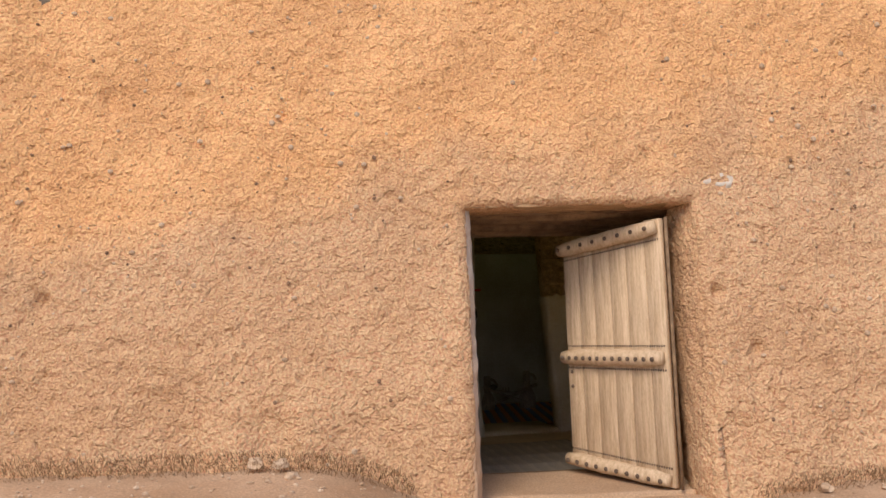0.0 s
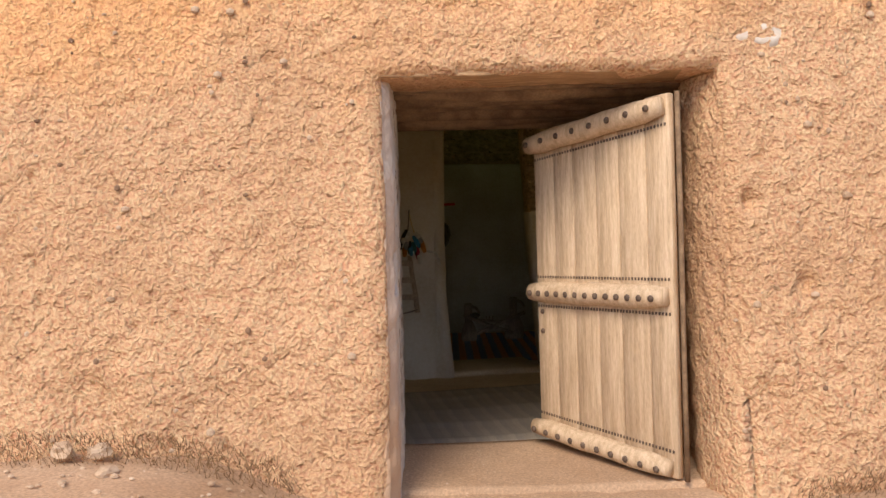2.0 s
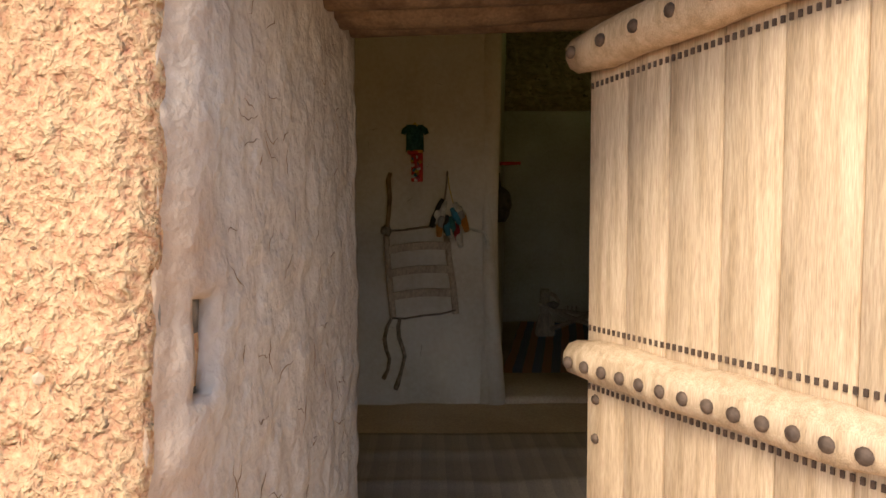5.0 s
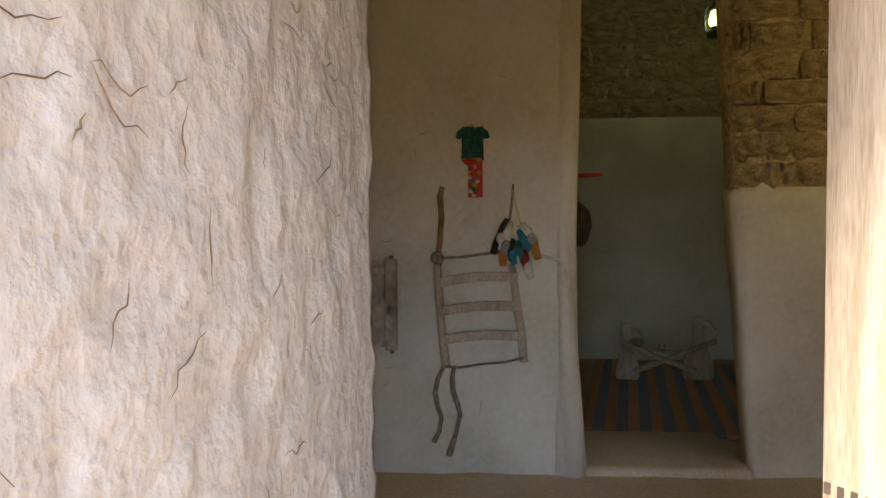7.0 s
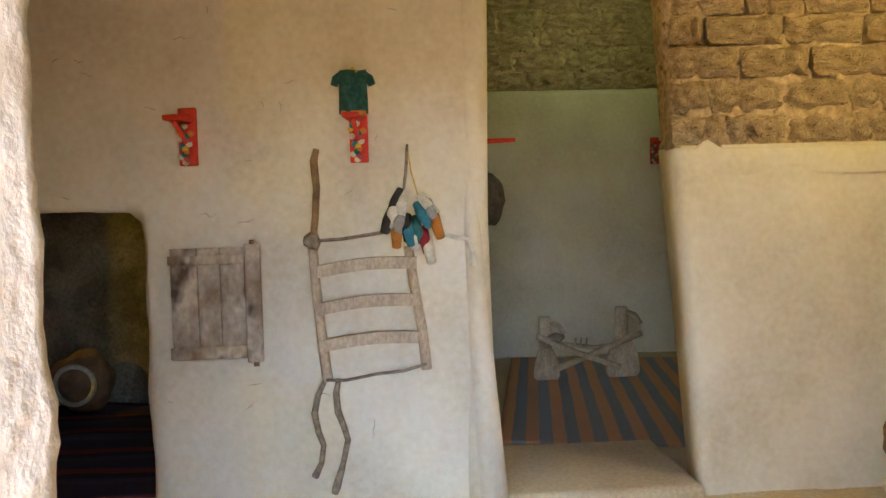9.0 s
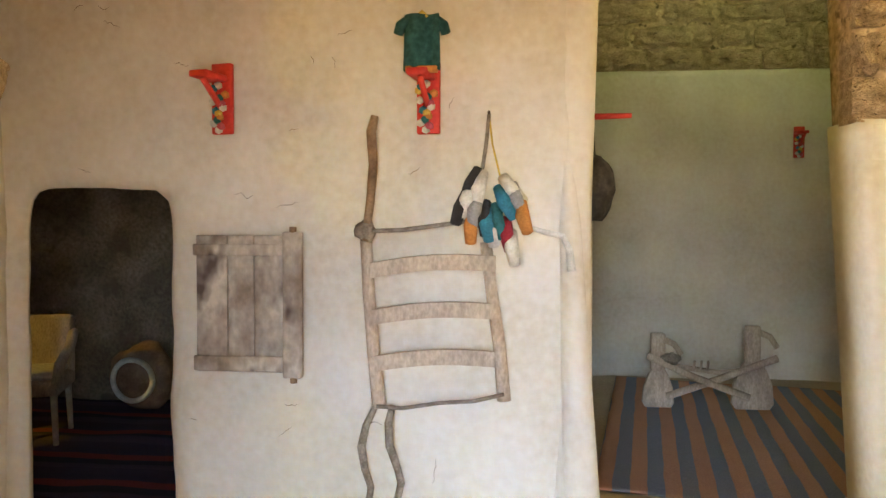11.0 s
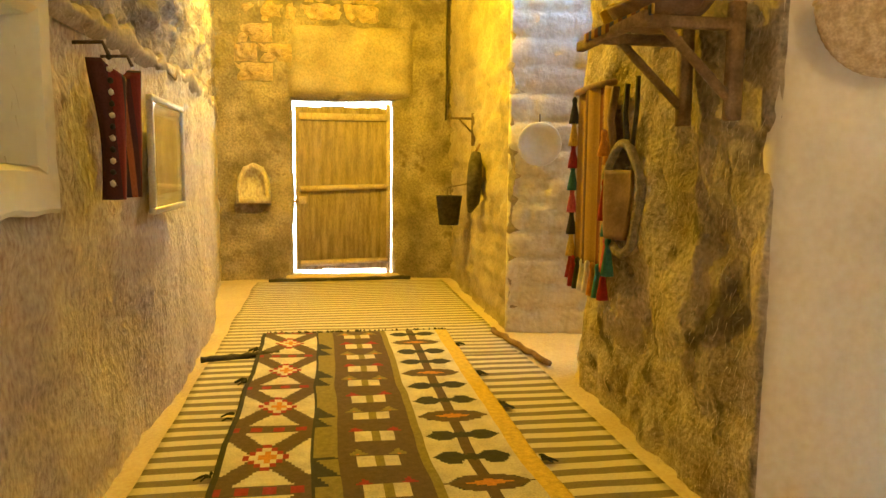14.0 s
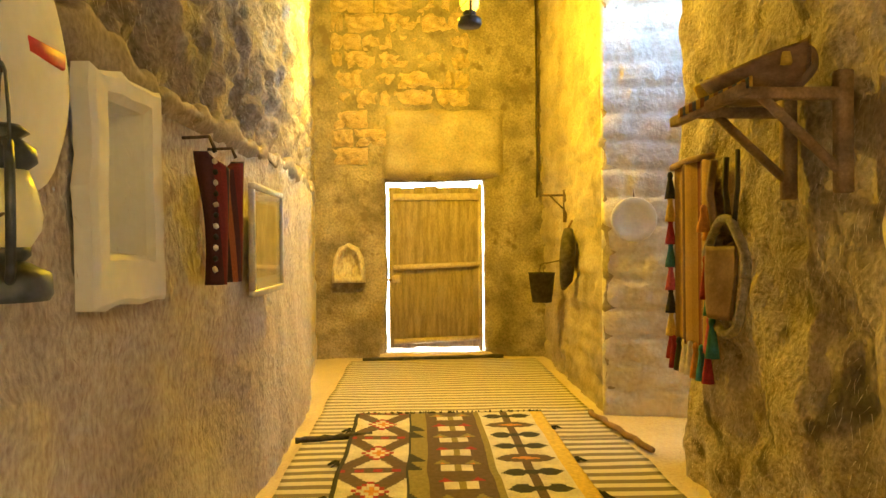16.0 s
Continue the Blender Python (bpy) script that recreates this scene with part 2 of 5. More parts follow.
def thing(name, m, label, category, group=""):
    e = new(name)
    e.matrix_world = m
    e.empty_display_size = 0.1
    return tagged(e, label, category, group)


def lines(a, b, step, extra):
    n = max(1, round((b - a) / step))
    g = list(np.linspace(a, b, n + 1))
    for e in extra:
        if a < e < b:
            i = int(np.argmin([abs(x - e) for x in g]))
            if 0 < i < len(g) - 1 and abs(g[i] - e) < step * 0.6:
                g[i] = e
            else:
                g.append(e)
    return np.array(sorted(set(round(float(x), 5) for x in g)))


def wall(name, a, b, z0, z1, thick, mat, label, holes=(), step=0.06, amp=0.012, freq=7.0, wave=0.02, seed=1, batter=0.0, soft=0.06, power=None, courses=0.0, lean=0.0, lean_end=0.0, bend=None, dents=()):
    """An earthen wall from a to b whose face looks to the right of that way; holes are (s0, s1, zlow, zhigh)."""
    ax, ay = a
    L = math.hypot(b[0] - ax, b[1] - ay)
    d = np.array([(b[0] - ax) / L, (b[1] - ay) / L])
    nrm = np.array([d[1], -d[0]])
    S = lines(0, L, step, [e for h in holes for e in h[:2]])
    Z = lines(z0, z1, step, [e for h in holes for e in h[2:4]])
    ss, zz = np.meshgrid(S, Z, indexing="ij")
    s, z = ss.copy(), zz.copy()
    back = np.zeros_like(ss)
    for i, (h0, h1, hb, ht) in enumerate(holes):
        cs, cz, rs, rz = (h0 + h1) / 2, (hb + ht) / 2, (h1 - h0) / 2, (ht - hb) / 2
        dx, dz = np.maximum(np.abs(ss - cs) - rs, 0), np.maximum(np.abs(zz - cz) - rz, 0)
        dist = np.hypot(dx, dz)
        back += soft * np.clip(1 - dist / (soft * 1.6), 0, 1) ** 2
        fall = np.clip(1 - dist / 0.25, 0, 1)
        s = s + fall * 0.018 * fbm(zz * 2.3, ss * 1.1, 0.5, seed + 40 + i)
        z = z + fall * 0.018 * fbm(ss * 2.3, zz * 1.1, 4.5, seed + 50 + i) * (zz > hb + 0.1)
        if power:
            p, q = (ss - cs) / rs, (zz - cz) / rz
            r = np.maximum(np.maximum(np.abs(p), np.abs(q)), 1e-6)
            f = 1 / ((np.abs(p / r) ** power + np.abs(q / r) ** power) ** (1 / power))
            w = np.clip((1.7 - r) / 0.7, 0, 1) * (q > 0)
            f = 1 + (f - 1) * w
            s, z = cs + (s - cs) * f, cz + (z - cz) * f
    X, Y = ax + d[0] * s, ay + d[1] * s
    off = amp * fbm(X * freq, Y * freq, z * freq, seed) + wave * fbm(X * 0.9, Y * 0.9, z * 0.9, seed + 9, 2)
    if courses:
        row = z / courses + 0.15 * fbm(s * 1.5, z * 2, 0.3, seed + 3, 2)
        f = row - np.floor(row)
        off = off - 0.028 * np.clip(1 - np.minimum(f, 1 - f) / 0.14, 0, 1)
        k = np.floor(row)
        col = s / 0.36 + 0.5 * (k % 2) + 0.2 * vnoise(k * 3.1, z * 3, 0.2, seed)
        f2 = col - np.floor(col)
        off = off - 0.022 * np.clip(1 - np.minimum(f2, 1 - f2) / 0.07, 0, 1)
        off = off + 0.012 * lattice(np.floor(col), k, k * 0, seed)
    for ds, dz, dr, dd in dents:
        off = off - dd * np.exp(-(((s - ds) / dr) ** 2 + ((z - dz) / (dr * 1.2)) ** 2) ** 2)
    if bend:
        off = off + bend(s)
    if lean:
        X = X - d[0] * lean * (zz - z0) * (1 - ss / L)
        Y = Y - d[1] * lean * (zz - z0) * (1 - ss / L)
    if lean_end:
        X = X + d[0] * lean_end * (zz - z0) * (ss / L)
        Y = Y + d[1] * lean_end * (zz - z0) * (ss / L)
    off = off - back - batter * (zz - z0)
    fx, fy = X + nrm[0] * off, Y + nrm[1] * off
    deep = thick - (bend(s) if bend else 0)
    bx, by = X - nrm[0] * deep, Y - nrm[1] * deep
    ns, nz = ss.shape
    front = np.arange(ns * nz).reshape(ns, nz)
    rear = front + ns * nz
    verts = np.concatenate([np.stack([fx, fy, z], -1).reshape(-1, 3), np.stack([bx, by, z], -1).reshape(-1, 3)])
    sm, zm = (S[:-1] + S[1:]) / 2, (Z[:-1] + Z[1:]) / 2
    solid = np.ones((ns - 1, nz - 1), bool)
    for h0, h1, hb, ht in holes:
        solid &= ~((sm[:, None] > h0) & (sm[:, None] < h1) & (zm[None] > hb) & (zm[None] < ht))
    faces = []
    for i in range(ns - 1):
        for j in range(nz - 1):
            if not solid[i, j]:
                continue
            A, B, C, D = front[i, j], front[i + 1, j], front[i + 1, j + 1], front[i, j + 1]
            faces.append((A, B, C, D))
            faces.append((D + ns * nz, C + ns * nz, B + ns * nz, A + ns * nz))
            if i == 0 or not solid[i - 1, j]:
                faces.append((D, D + ns * nz, A + ns * nz, A))
            if i == ns - 2 or not solid[i + 1, j]:
                faces.append((B, B + ns * nz, C + ns * nz, C))
            if j == 0 or not solid[i, j - 1]:
                faces.append((A, A + ns * nz, B + ns * nz, B))
            if j == nz - 2 or not solid[i, j + 1]:
                faces.append((C, C + ns * nz, D + ns * nz, D))
    ob = mesh_ob(name, verts, [tuple(int(x) for x in f) for f in faces], mat)
    return tagged(ob, label, "wall", kind="structure")


def sheet(name, corners, mat, label, category, step=0.08, amp=0.01, freq=3.0, thick=0.3, seed=5, kind="structure", height=None):
    """An uneven slab on four plan corners, (x, y) going round, top near z of the height function."""
    (x0, y0), (x1, y1), (x2, y2), (x3, y3) = corners
    nu = max(2, round(math.hypot(x1 - x0, y1 - y0) / step))
    nv = max(2, round(math.hypot(x3 - x0, y3 - y0) / step))
    u, v = np.meshgrid(np.linspace(0, 1, nu + 1), np.linspace(0, 1, nv + 1), indexing="ij")
    X = (1 - u) * (1 - v) * x0 + u * (1 - v) * x1 + u * v * x2 + (1 - u) * v * x3
    Y = (1 - u) * (1 - v) * y0 + u * (1 - v) * y1 + u * v * y2 + (1 - u) * v * y3
    Zt = height(X, Y) + amp * fbm(X * freq, Y * freq, 0.7, seed)
    n = X.size
    verts = np.concatenate([np.stack([X, Y, Zt], -1).reshape(-1, 3), np.stack([X, Y, Zt * 0 + Zt.min() - thick], -1).reshape(-1, 3)])
    g = np.arange(n).reshape(X.shape)
    faces = []
    for i in range(nu):
        for j in range(nv):
            f = (g[i, j], g[i + 1, j], g[i + 1, j + 1], g[i, j + 1])
            faces.append(f)
            faces.append(tuple(x + n for x in reversed(f)))
            if j == 0:
                faces.append((f[0], f[0] + n, f[1] + n, f[1]))
            if i == nu - 1:
                faces.append((f[1], f[1] + n, f[2] + n, f[2]))
            if j == nv - 1:
                faces.append((f[2], f[2] + n, f[3] + n, f[3]))
            if i == 0:
                faces.append((f[3], f[3] + n, f[0] + n, f[0]))
    ob = mesh_ob(name, verts, [tuple(int(x) for x in f) for f in faces], mat)
    return tagged(ob, label, category, kind=kind)


def box_bm(x0, x1, y0, y1, z0, z1, bevel=0.004, seg=1, bm=None):
    b = bm or bmesh.new()
    vs = [b.verts.new((x, y, z)) for x in (x0, x1) for y in (y0, y1) for z in (z0, z1)]
    fs = [(0, 1, 3, 2), (4, 6, 7, 5), (0, 4, 5, 1), (2, 3, 7, 6), (0, 2, 6, 4), (1, 5, 7, 3)]
    made = [b.faces.new([vs[i] for i in f]) for f in fs]
    if bevel:
        es = list({e for f in made for e in f.edges})
        bmesh.ops.bevel(b, geom=es, offset=bevel, segments=seg, affect='EDGES', profile=0.5)
    return b


def tube_bm(points, radii, sides=10, bm=None, cap=True):
    """A round or tapering bar along a line of points."""
    b = bm or bmesh.new()
    pts = [Vector(p) for p in points]
    if not hasattr(radii, "__len__"):
        radii = [radii] * len(pts)
    rings = []
    up = Vector((0.13, 0.21, 0.97))
    for i, p in enumerate(pts):
        t = (pts[min(i + 1, len(pts) - 1)] - pts[max(i - 1, 0)]).normalized()
        if abs(t.dot(up)) > 0.97:
            up = Vector((0.97, 0.2, 0.1))
        s = t.cross(up).normalized()
        w = s.cross(t).normalized()
        up = w
        rings.append([b.verts.new(p + radii[i] * (math.cos(k * 2 * math.pi / sides) * s + math.sin(k * 2 * math.pi / sides) * w)) for k in range(sides)])
    for r0, r1 in zip(rings, rings[1:]):
        for k in range(sides):
            b.faces.new((r0[k], r0[(k + 1) % sides], r1[(k + 1) % sides], r1[k]))
    if cap:
        b.faces.new(list(reversed(rings[0])))
        b.faces.new(rings[-1])
    return b


def lathe_bm(profile, sides=32, bm=None, a0=0.0, a1=2 * math.pi):
    """Turns (radius, z) pairs about the z axis."""
    b = bm or bmesh.new()
    full = abs(a1 - a0 - 2 * math.pi) < 1e-6
    m = sides if full else sides + 1
    rings = [[b.verts.new((max(r, 1e-4) * math.cos(a0 + (a1 - a0) * k / sides), max(r, 1e-4) * math.sin(a0 + (a1 - a0) * k / sides), z)) for k in range(m)] for r, z in profile]
    for r0, r1 in zip(rings, rings[1:]):
        for k in range(m if full else m - 1):
            b.faces.new((r0[k], r0[(k + 1) % m], r1[(k + 1) % m], r1[k]))
    return b


# ---- structure: facade and passage ----
JL, JR, LINTEL = -0.434, 1.27, 2.1
def facade_bend(s):
    return 0.27 * np.clip(5.9 - s, 0, None)


wall("wall_facade", (-9.6, -0.29), (6.0, -0.29), -0.5, 4.8, 0.72, MUD, "rough orange mud and straw rendered outer wall", [(9.6 + JL, 9.6 + JR, -0.5, LINTEL)],
     step=0.03, amp=0.017, freq=16.0, wave=0.03, seed=3, batter=0.12, soft=0.05, bend=facade_bend,
     dents=[(10.97, 1.41, 0.05, 0.06), (11.22, 0.99, 0.045, 0.07), (6.10, 1.49, 0.05, 0.07), (7.80, 2.86, 0.05, 0.05), (7.76, 0.46, 0.16, 0.06), (7.00, 0.42, 0.3, 0.05), (6.00, 0.42, 0.4, 0.05), (8.40, 0.33, 0.3, 0.04), (11.00, 0.2, 0.25, 0.05), (12.00, 0.22, 0.4, 0.05), (7.20, 2.7, 0.12, 0.03), (6.50, 3.0, 0.1, 0.04)])


def yard_height(X, Y):
    mound = 0.34 / (1 + np.exp((X + 0.95) * 5)) * (0.55 + 0.45 / (1 + np.exp(-(Y + 2.2) * 1.6))) + 0.12 / (1 + np.exp(-(X - 1.75) * 6))
    return -0.05 + mound


sheet("ground", [(-60, -80), (60, -80), (60, -6.5), (-60, -6.5)], SOIL, "bare dry earth stretching away", "ground", step=3.0, amp=0.02, thick=0.3, height=lambda X, Y: X * 0 - 0.06)
sheet("pavement_yard", [(-3.7, -6.52), (6, -6.52), (6, 0.2), (-3.7, 0.2)], SOIL, "trodden dry earth with small stones and a bank along the wall", "ground", step=0.05, amp=0.014, freq=6, height=yard_height, thick=0.3)
sheet("pavement_yard_far", [(-9.6, -6.52), (-3.69, -6.52), (-3.69, 0.2), (-9.6, -1.4)], SOIL, "trodden dry earth below the outer wall", "ground", step=0.1, amp=0.014, freq=6, height=yard_height, thick=0.3, seed=6)

wall("wall_passage_left", (-0.385, -0.24), (-0.44, 1.46), -0.5, 2.6, 0.05, JAMB, "mud plastered passage wall, rough outside and smooth within", [(0.115, 0.205, 1.0, 1.215)], step=0.022, amp=0.010, freq=12, wave=0.012, seed=11, lean=-0.12, soft=0.012,
     bend=lambda s: -0.05 * np.exp(-(s / 0.07) ** 2), dents=[(0.2, 1.1, 0.05, 0.015)])
wall("wall_passage_right", (1.36, 1.62), (1.20, -0.24), -0.5, 2.6, 0.06, MUD, "rough mud passage wall behind the open door", step=0.04, amp=0.012, freq=12, wave=0.01, seed=12, lean_end=-0.12,
     bend=lambda s: 0.07 * np.exp(-((s - 1.5) / 0.25) ** 2) - 0.05 * np.exp(-((1.87 - s) / 0.08) ** 2))

sheet("floor_sill", [(-0.5, 0.1), (1.4, 0.1), (1.35, 1.0), (-0.5, 1.0)], SOIL, "worn packed earth threshold", "floor", step=0.06, amp=0.01, height=lambda X, Y: X * 0 - 0.02, thick=0.4)
FL = [I(-9.8, 0.6), I(3.6, 0.6), I(3.6, 9.0), I(-9.8, 9.0)]
sheet("floor", FL, CLAY, "packed pale clay floor", "floor", step=0.12, amp=0.012, height=lambda X, Y: X * 0 + FLOOR - 0.015, thick=0.3)

# ---- structure: rooms ----
def left_bend(s):
    return 0.26 * np.exp(-(s / 0.45) ** 2) - 0.36 * np.clip((s - 4.8) / 4.0, 0, 1) ** 1.4


wall("wall_left_lower", I(-0.3, 1.13), I(-9.3, 1.12), FLOOR - 0.1, 1.9, 0.25, LEFT, "straw and mud plastered inner wall", [(1.47, 1.89, 1.16, 1.79)], step=0.04, amp=0.017, freq=8, wave=0.045, seed=21, soft=0.03, bend=left_bend)
wall("wall_left_upper", I(-0.3, 1.10), I(-9.3, 1.09), 1.89, 4.7, 0.25, ROUGH, "coarse weathered mud of the upper wall", step=0.045, amp=0.045, freq=9, wave=0.05, seed=23, courses=0.17, bend=left_bend, batter=-0.01)
wall("wall_left_right_part", I(3.4, 1.62), I(1.28, 1.42), FLOOR - 0.3, 4.7, 0.3, MUD_SMOOTH, "plain mud plastered inner wall beside the entrance", step=0.2, amp=0.008, seed=24)
wall("wall_over_passage", (1.40, 1.62), (-0.50, 1.44), 2.08, 4.7, 0.25, ROUGH, "coarse mud wall above the entrance", step=0.1, amp=0.01, seed=25)
# Darker mud than the plaster it stands for, so the bulb's light looks weaker.
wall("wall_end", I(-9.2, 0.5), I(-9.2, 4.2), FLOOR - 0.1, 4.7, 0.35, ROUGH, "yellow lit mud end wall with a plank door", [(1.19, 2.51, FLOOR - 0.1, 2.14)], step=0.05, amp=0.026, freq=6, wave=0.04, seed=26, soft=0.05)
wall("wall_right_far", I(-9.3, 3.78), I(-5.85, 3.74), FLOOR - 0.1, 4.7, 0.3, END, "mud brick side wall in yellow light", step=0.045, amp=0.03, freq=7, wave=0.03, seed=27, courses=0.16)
wall("wall_pier", I(-5.85, 3.72), I(-5.35, 5.6), FLOOR - 0.1, 4.7, 0.3, PIER, "whitewashed mud pier lit by daylight", step=0.035, amp=0.016, freq=7, wave=0.03, seed=28, soft=0.05, courses=0.24)
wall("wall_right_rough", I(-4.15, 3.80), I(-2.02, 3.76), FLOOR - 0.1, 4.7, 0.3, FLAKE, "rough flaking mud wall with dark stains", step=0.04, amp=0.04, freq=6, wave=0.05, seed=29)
wall("wall_return", I(-2.02, 3.76), I(-1.82, 4.40), FLOOR - 0.1, 4.7, 0.25, WHITE, "smooth pale plastered return of the wall", step=0.06, amp=0.006, wave=0.012, seed=30)
wall("wall_white", I(-1.92, 4.38), I(0.58, 4.38), FLOOR - 0.1, 3.4, 0.07, WHITE, "pale lime plastered wall hung with old tools", [(0.16, 0.82, FLOOR - 0.1, 1.36)], step=0.05, amp=0.005, freq=5, wave=0.014, seed=31, soft=0.045, power=11, batter=0.0)
wall("wall_pillar", I(1.76, 4.38), I(3.6, 4.38), FLOOR - 0.1, 1.62, 0.24, WHITE, "pale plastered wall beside the alcove", step=0.05, amp=0.009, freq=5, wave=0.02, seed=32, lean=0.075)
wall("wall_pillar_upper", I(1.63, 4.40), I(3.6, 4.40), 1.58, 4.0, 0.2, BRICK, "bare mud brickwork above the plaster", step=0.04, amp=0.014, freq=8, wave=0.02, seed=42, lean=0.06, courses=0.17)
wall("wall_alcove_upper", I(0.2, 8.37), I(4.0, 8.37), 2.6, 4.7, 0.3, BRICK, "mud brickwork high in the alcove", step=0.08, amp=0.012, wave=0.02, seed=43)
wall("wall_alcove_back", I(0.2, 8.35), I(4.0, 8.35), FLOOR - 0.1, 2.62, 0.3, WHITE, "mud plastered back wall of the alcove", step=0.06, amp=0.006, wave=0.02, seed=33)
wall("wall_alcove_left", I(0.66, 4.56), I(1.1, 8.4), FLOOR - 0.1, 4.7, 0.1, WHITE, "mud plastered side of the alcove", step=0.1, amp=0.006, seed=34)
wall("wall_alcove_right", I(3.4, 8.4), I(3.4, 4.6), FLOOR - 0.1, 4.7, 0.3, WHITE, "mud plastered side of the alcove", step=0.1, amp=0.006, seed=35)
wall("wall_hall_right", I(3.3, 4.5), I(3.3, 1.3), FLOOR - 0.1, 4.7, 0.3, LEFT, "plain mud wall closing the hall", step=0.2, amp=0.006, seed=36)
# Dark mud instead of pale plaster: the back room's shade is in the colour.
wall("wall_store_back", I(-4.6, 6.9), I(0.4, 6.9), FLOOR - 0.1, 3.0, 0.2, ROUGH, "mud wall of the small back room, its dimness put into a dark colour", step=0.1, amp=0.006, seed=37)
wall("wall_store_left", I(-4.4, 4.2), I(-4.4, 7.0), FLOOR - 0.1, 3.0, 0.2, ROUGH, "mud side wall of the back room, its dimness put into a dark colour", step=0.15, amp=0.006, seed=38)
wall("wall_store_right", I(0.35, 7.0), I(0.35, 4.8), FLOOR - 0.1, 3.0, 0.2, ROUGH, "mud side wall of the back room, its dimness put into a dark colour", step=0.15, amp=0.006, seed=39)
wall("wall_court", I(-7.5, 6.6), I(-4.3, 6.6), FLOOR - 0.1, 3.4, 0.3, LEFT, "mud plastered wall of the open light well", step=0.2, amp=0.006, seed=40)


def slab(name, u0, u1, v0, v1, z, label, mat=WOOD_DARK):
    x = [I(u0, v0), I(u1, v0), I(u1, v1), I(u0, v1)]
    verts = [(*p, zz) for zz in (z, z + 0.25) for p in x]
    ob = mesh_ob(name, verts, [(3, 2, 1, 0), (4, 5, 6, 7), (0, 1, 5, 4), (1, 2, 6, 5), (2, 3, 7, 6), (3, 0, 4, 7)], mat, smooth=False)
    return tagged(ob, label, "ceiling", kind="structure")


slab("ceiling", -9.7, 3.8, 0.6, 4.75, 4.64, "dark timber and mud ceiling")
slab("ceiling_alcove", 0.2, 4.0, 4.76, 8.8, 4.64, "dark timber ceiling of the alcove")
# The slab over the well is unseen, added to hold back sky light on the pier.
slab("well_light_block", -7.6, -4.3, 4.76, 6.25, 4.72, "unseen slab added over the light well to cut its sky light")
slab("ceiling_store", -4.7, 0.62, 4.46, 7.3, 2.95, "dark ceiling of the back room")
wall("wall_white_top", I(-1.84, 4.40), I(3.6, 4.40), 3.38, 4.7, 0.35, WHITE, "plaster above the hall", step=0.2, amp=0.01, seed=41)

# ---- more materials ----
OLD_BOARD = material("weathered_board", (0.24, 0.18, 0.14), (0.55, 0.48, 0.42), 6.0, 0.9, 0.6, 30, ((0.10, 0.07, 0.06), 5.0, 0.56), stretch=(1, 1, 0.7), fine=0.6)
TOOL = material("dry_tool_wood", (0.41, 0.32, 0.25), (0.55, 0.45, 0.36), 5.0, 0.85, 0.4, 40, stretch=(2, 2, 1), fine=0.5)
LINTEL_WOOD = material("lintel_wood", (0.36, 0.22, 0.12), (0.54, 0.36, 0.21), 4.0, 0.9, 0.6, 30, stretch=(1, 8, 8), fine=0.6)
DOOR_WOOD = material("old_door_plank", (0.22, 0.17, 0.11), (0.36, 0.285, 0.19), 3.0, 0.85, 0.5, 26, stretch=(7, 7, 1), fine=0.6, dist=0.006)
ROPE = material("grey_rope", (0.20, 0.17, 0.14), (0.34, 0.29, 0.24), 30.0, 0.95, 0.8, 120)
RED = material("red_paint", (0.50, 0.03, 0.025), (0.62, 0.06, 0.04), 12.0, 0.55, 0.1, 60)
GREEN = material("green_cloth", (0.015, 0.055, 0.055), (0.035, 0.11, 0.105), 40.0, 0.9, 0.4, 150)
STRAW = material("woven_straw", (0.42, 0.31, 0.18), (0.58, 0.46, 0.30), 25.0, 0.9, 0.7, 90, fine=0.5)
TIN = material("worn_tin", (0.20, 0.20, 0.20), (0.34, 0.34, 0.33), 12.0, 0.45, 0.15, 60, metal=0.8)
DARK_TIN = material("dark_tin", (0.05, 0.055, 0.065), (0.11, 0.115, 0.125), 14.0, 0.45, 0.15, 60, metal=0.5)
BLACK = material("dark_leather", (0.035, 0.03, 0.028), (0.08, 0.065, 0.055), 20.0, 0.7, 0.4, 70)
BROWN = material("brown_leather", (0.16, 0.09, 0.055), (0.26, 0.16, 0.10), 10.0, 0.7, 0.5, 60)
CERAMIC = material("white_enamel", (0.72, 0.70, 0.64), (0.80, 0.78, 0.72), 6.0, 0.4, 0.05, 40)
PAPER = material("faded_print", (0.45, 0.36, 0.22), (0.68, 0.58, 0.42), 7.0, 0.8, 0.0, 50)
SILVER = material("pale_frame", (0.55, 0.53, 0.50), (0.66, 0.64, 0.60), 15.0, 0.4, 0.1, 60, metal=0.5)
STONE = material("pale_stone", (0.42, 0.29, 0.19), (0.62, 0.47, 0.34), 6.0, 0.9, 0.5, 50)
CREAM = material("cream_cloth", (0.50, 0.45, 0.36), (0.62, 0.57, 0.47), 20.0, 0.95, 0.3, 90)
GRASS = material("dry_grass", (0.17, 0.10, 0.055), (0.34, 0.22, 0.12), 20.0, 0.95, 0.2, 60)


def plain(name, c, rough=0.85):
    return material(name, tuple(x * 0.85 for x in c), tuple(min(1, x * 1.12) for x in c), 30.0, rough, 0.3, 110, fine=0.4)


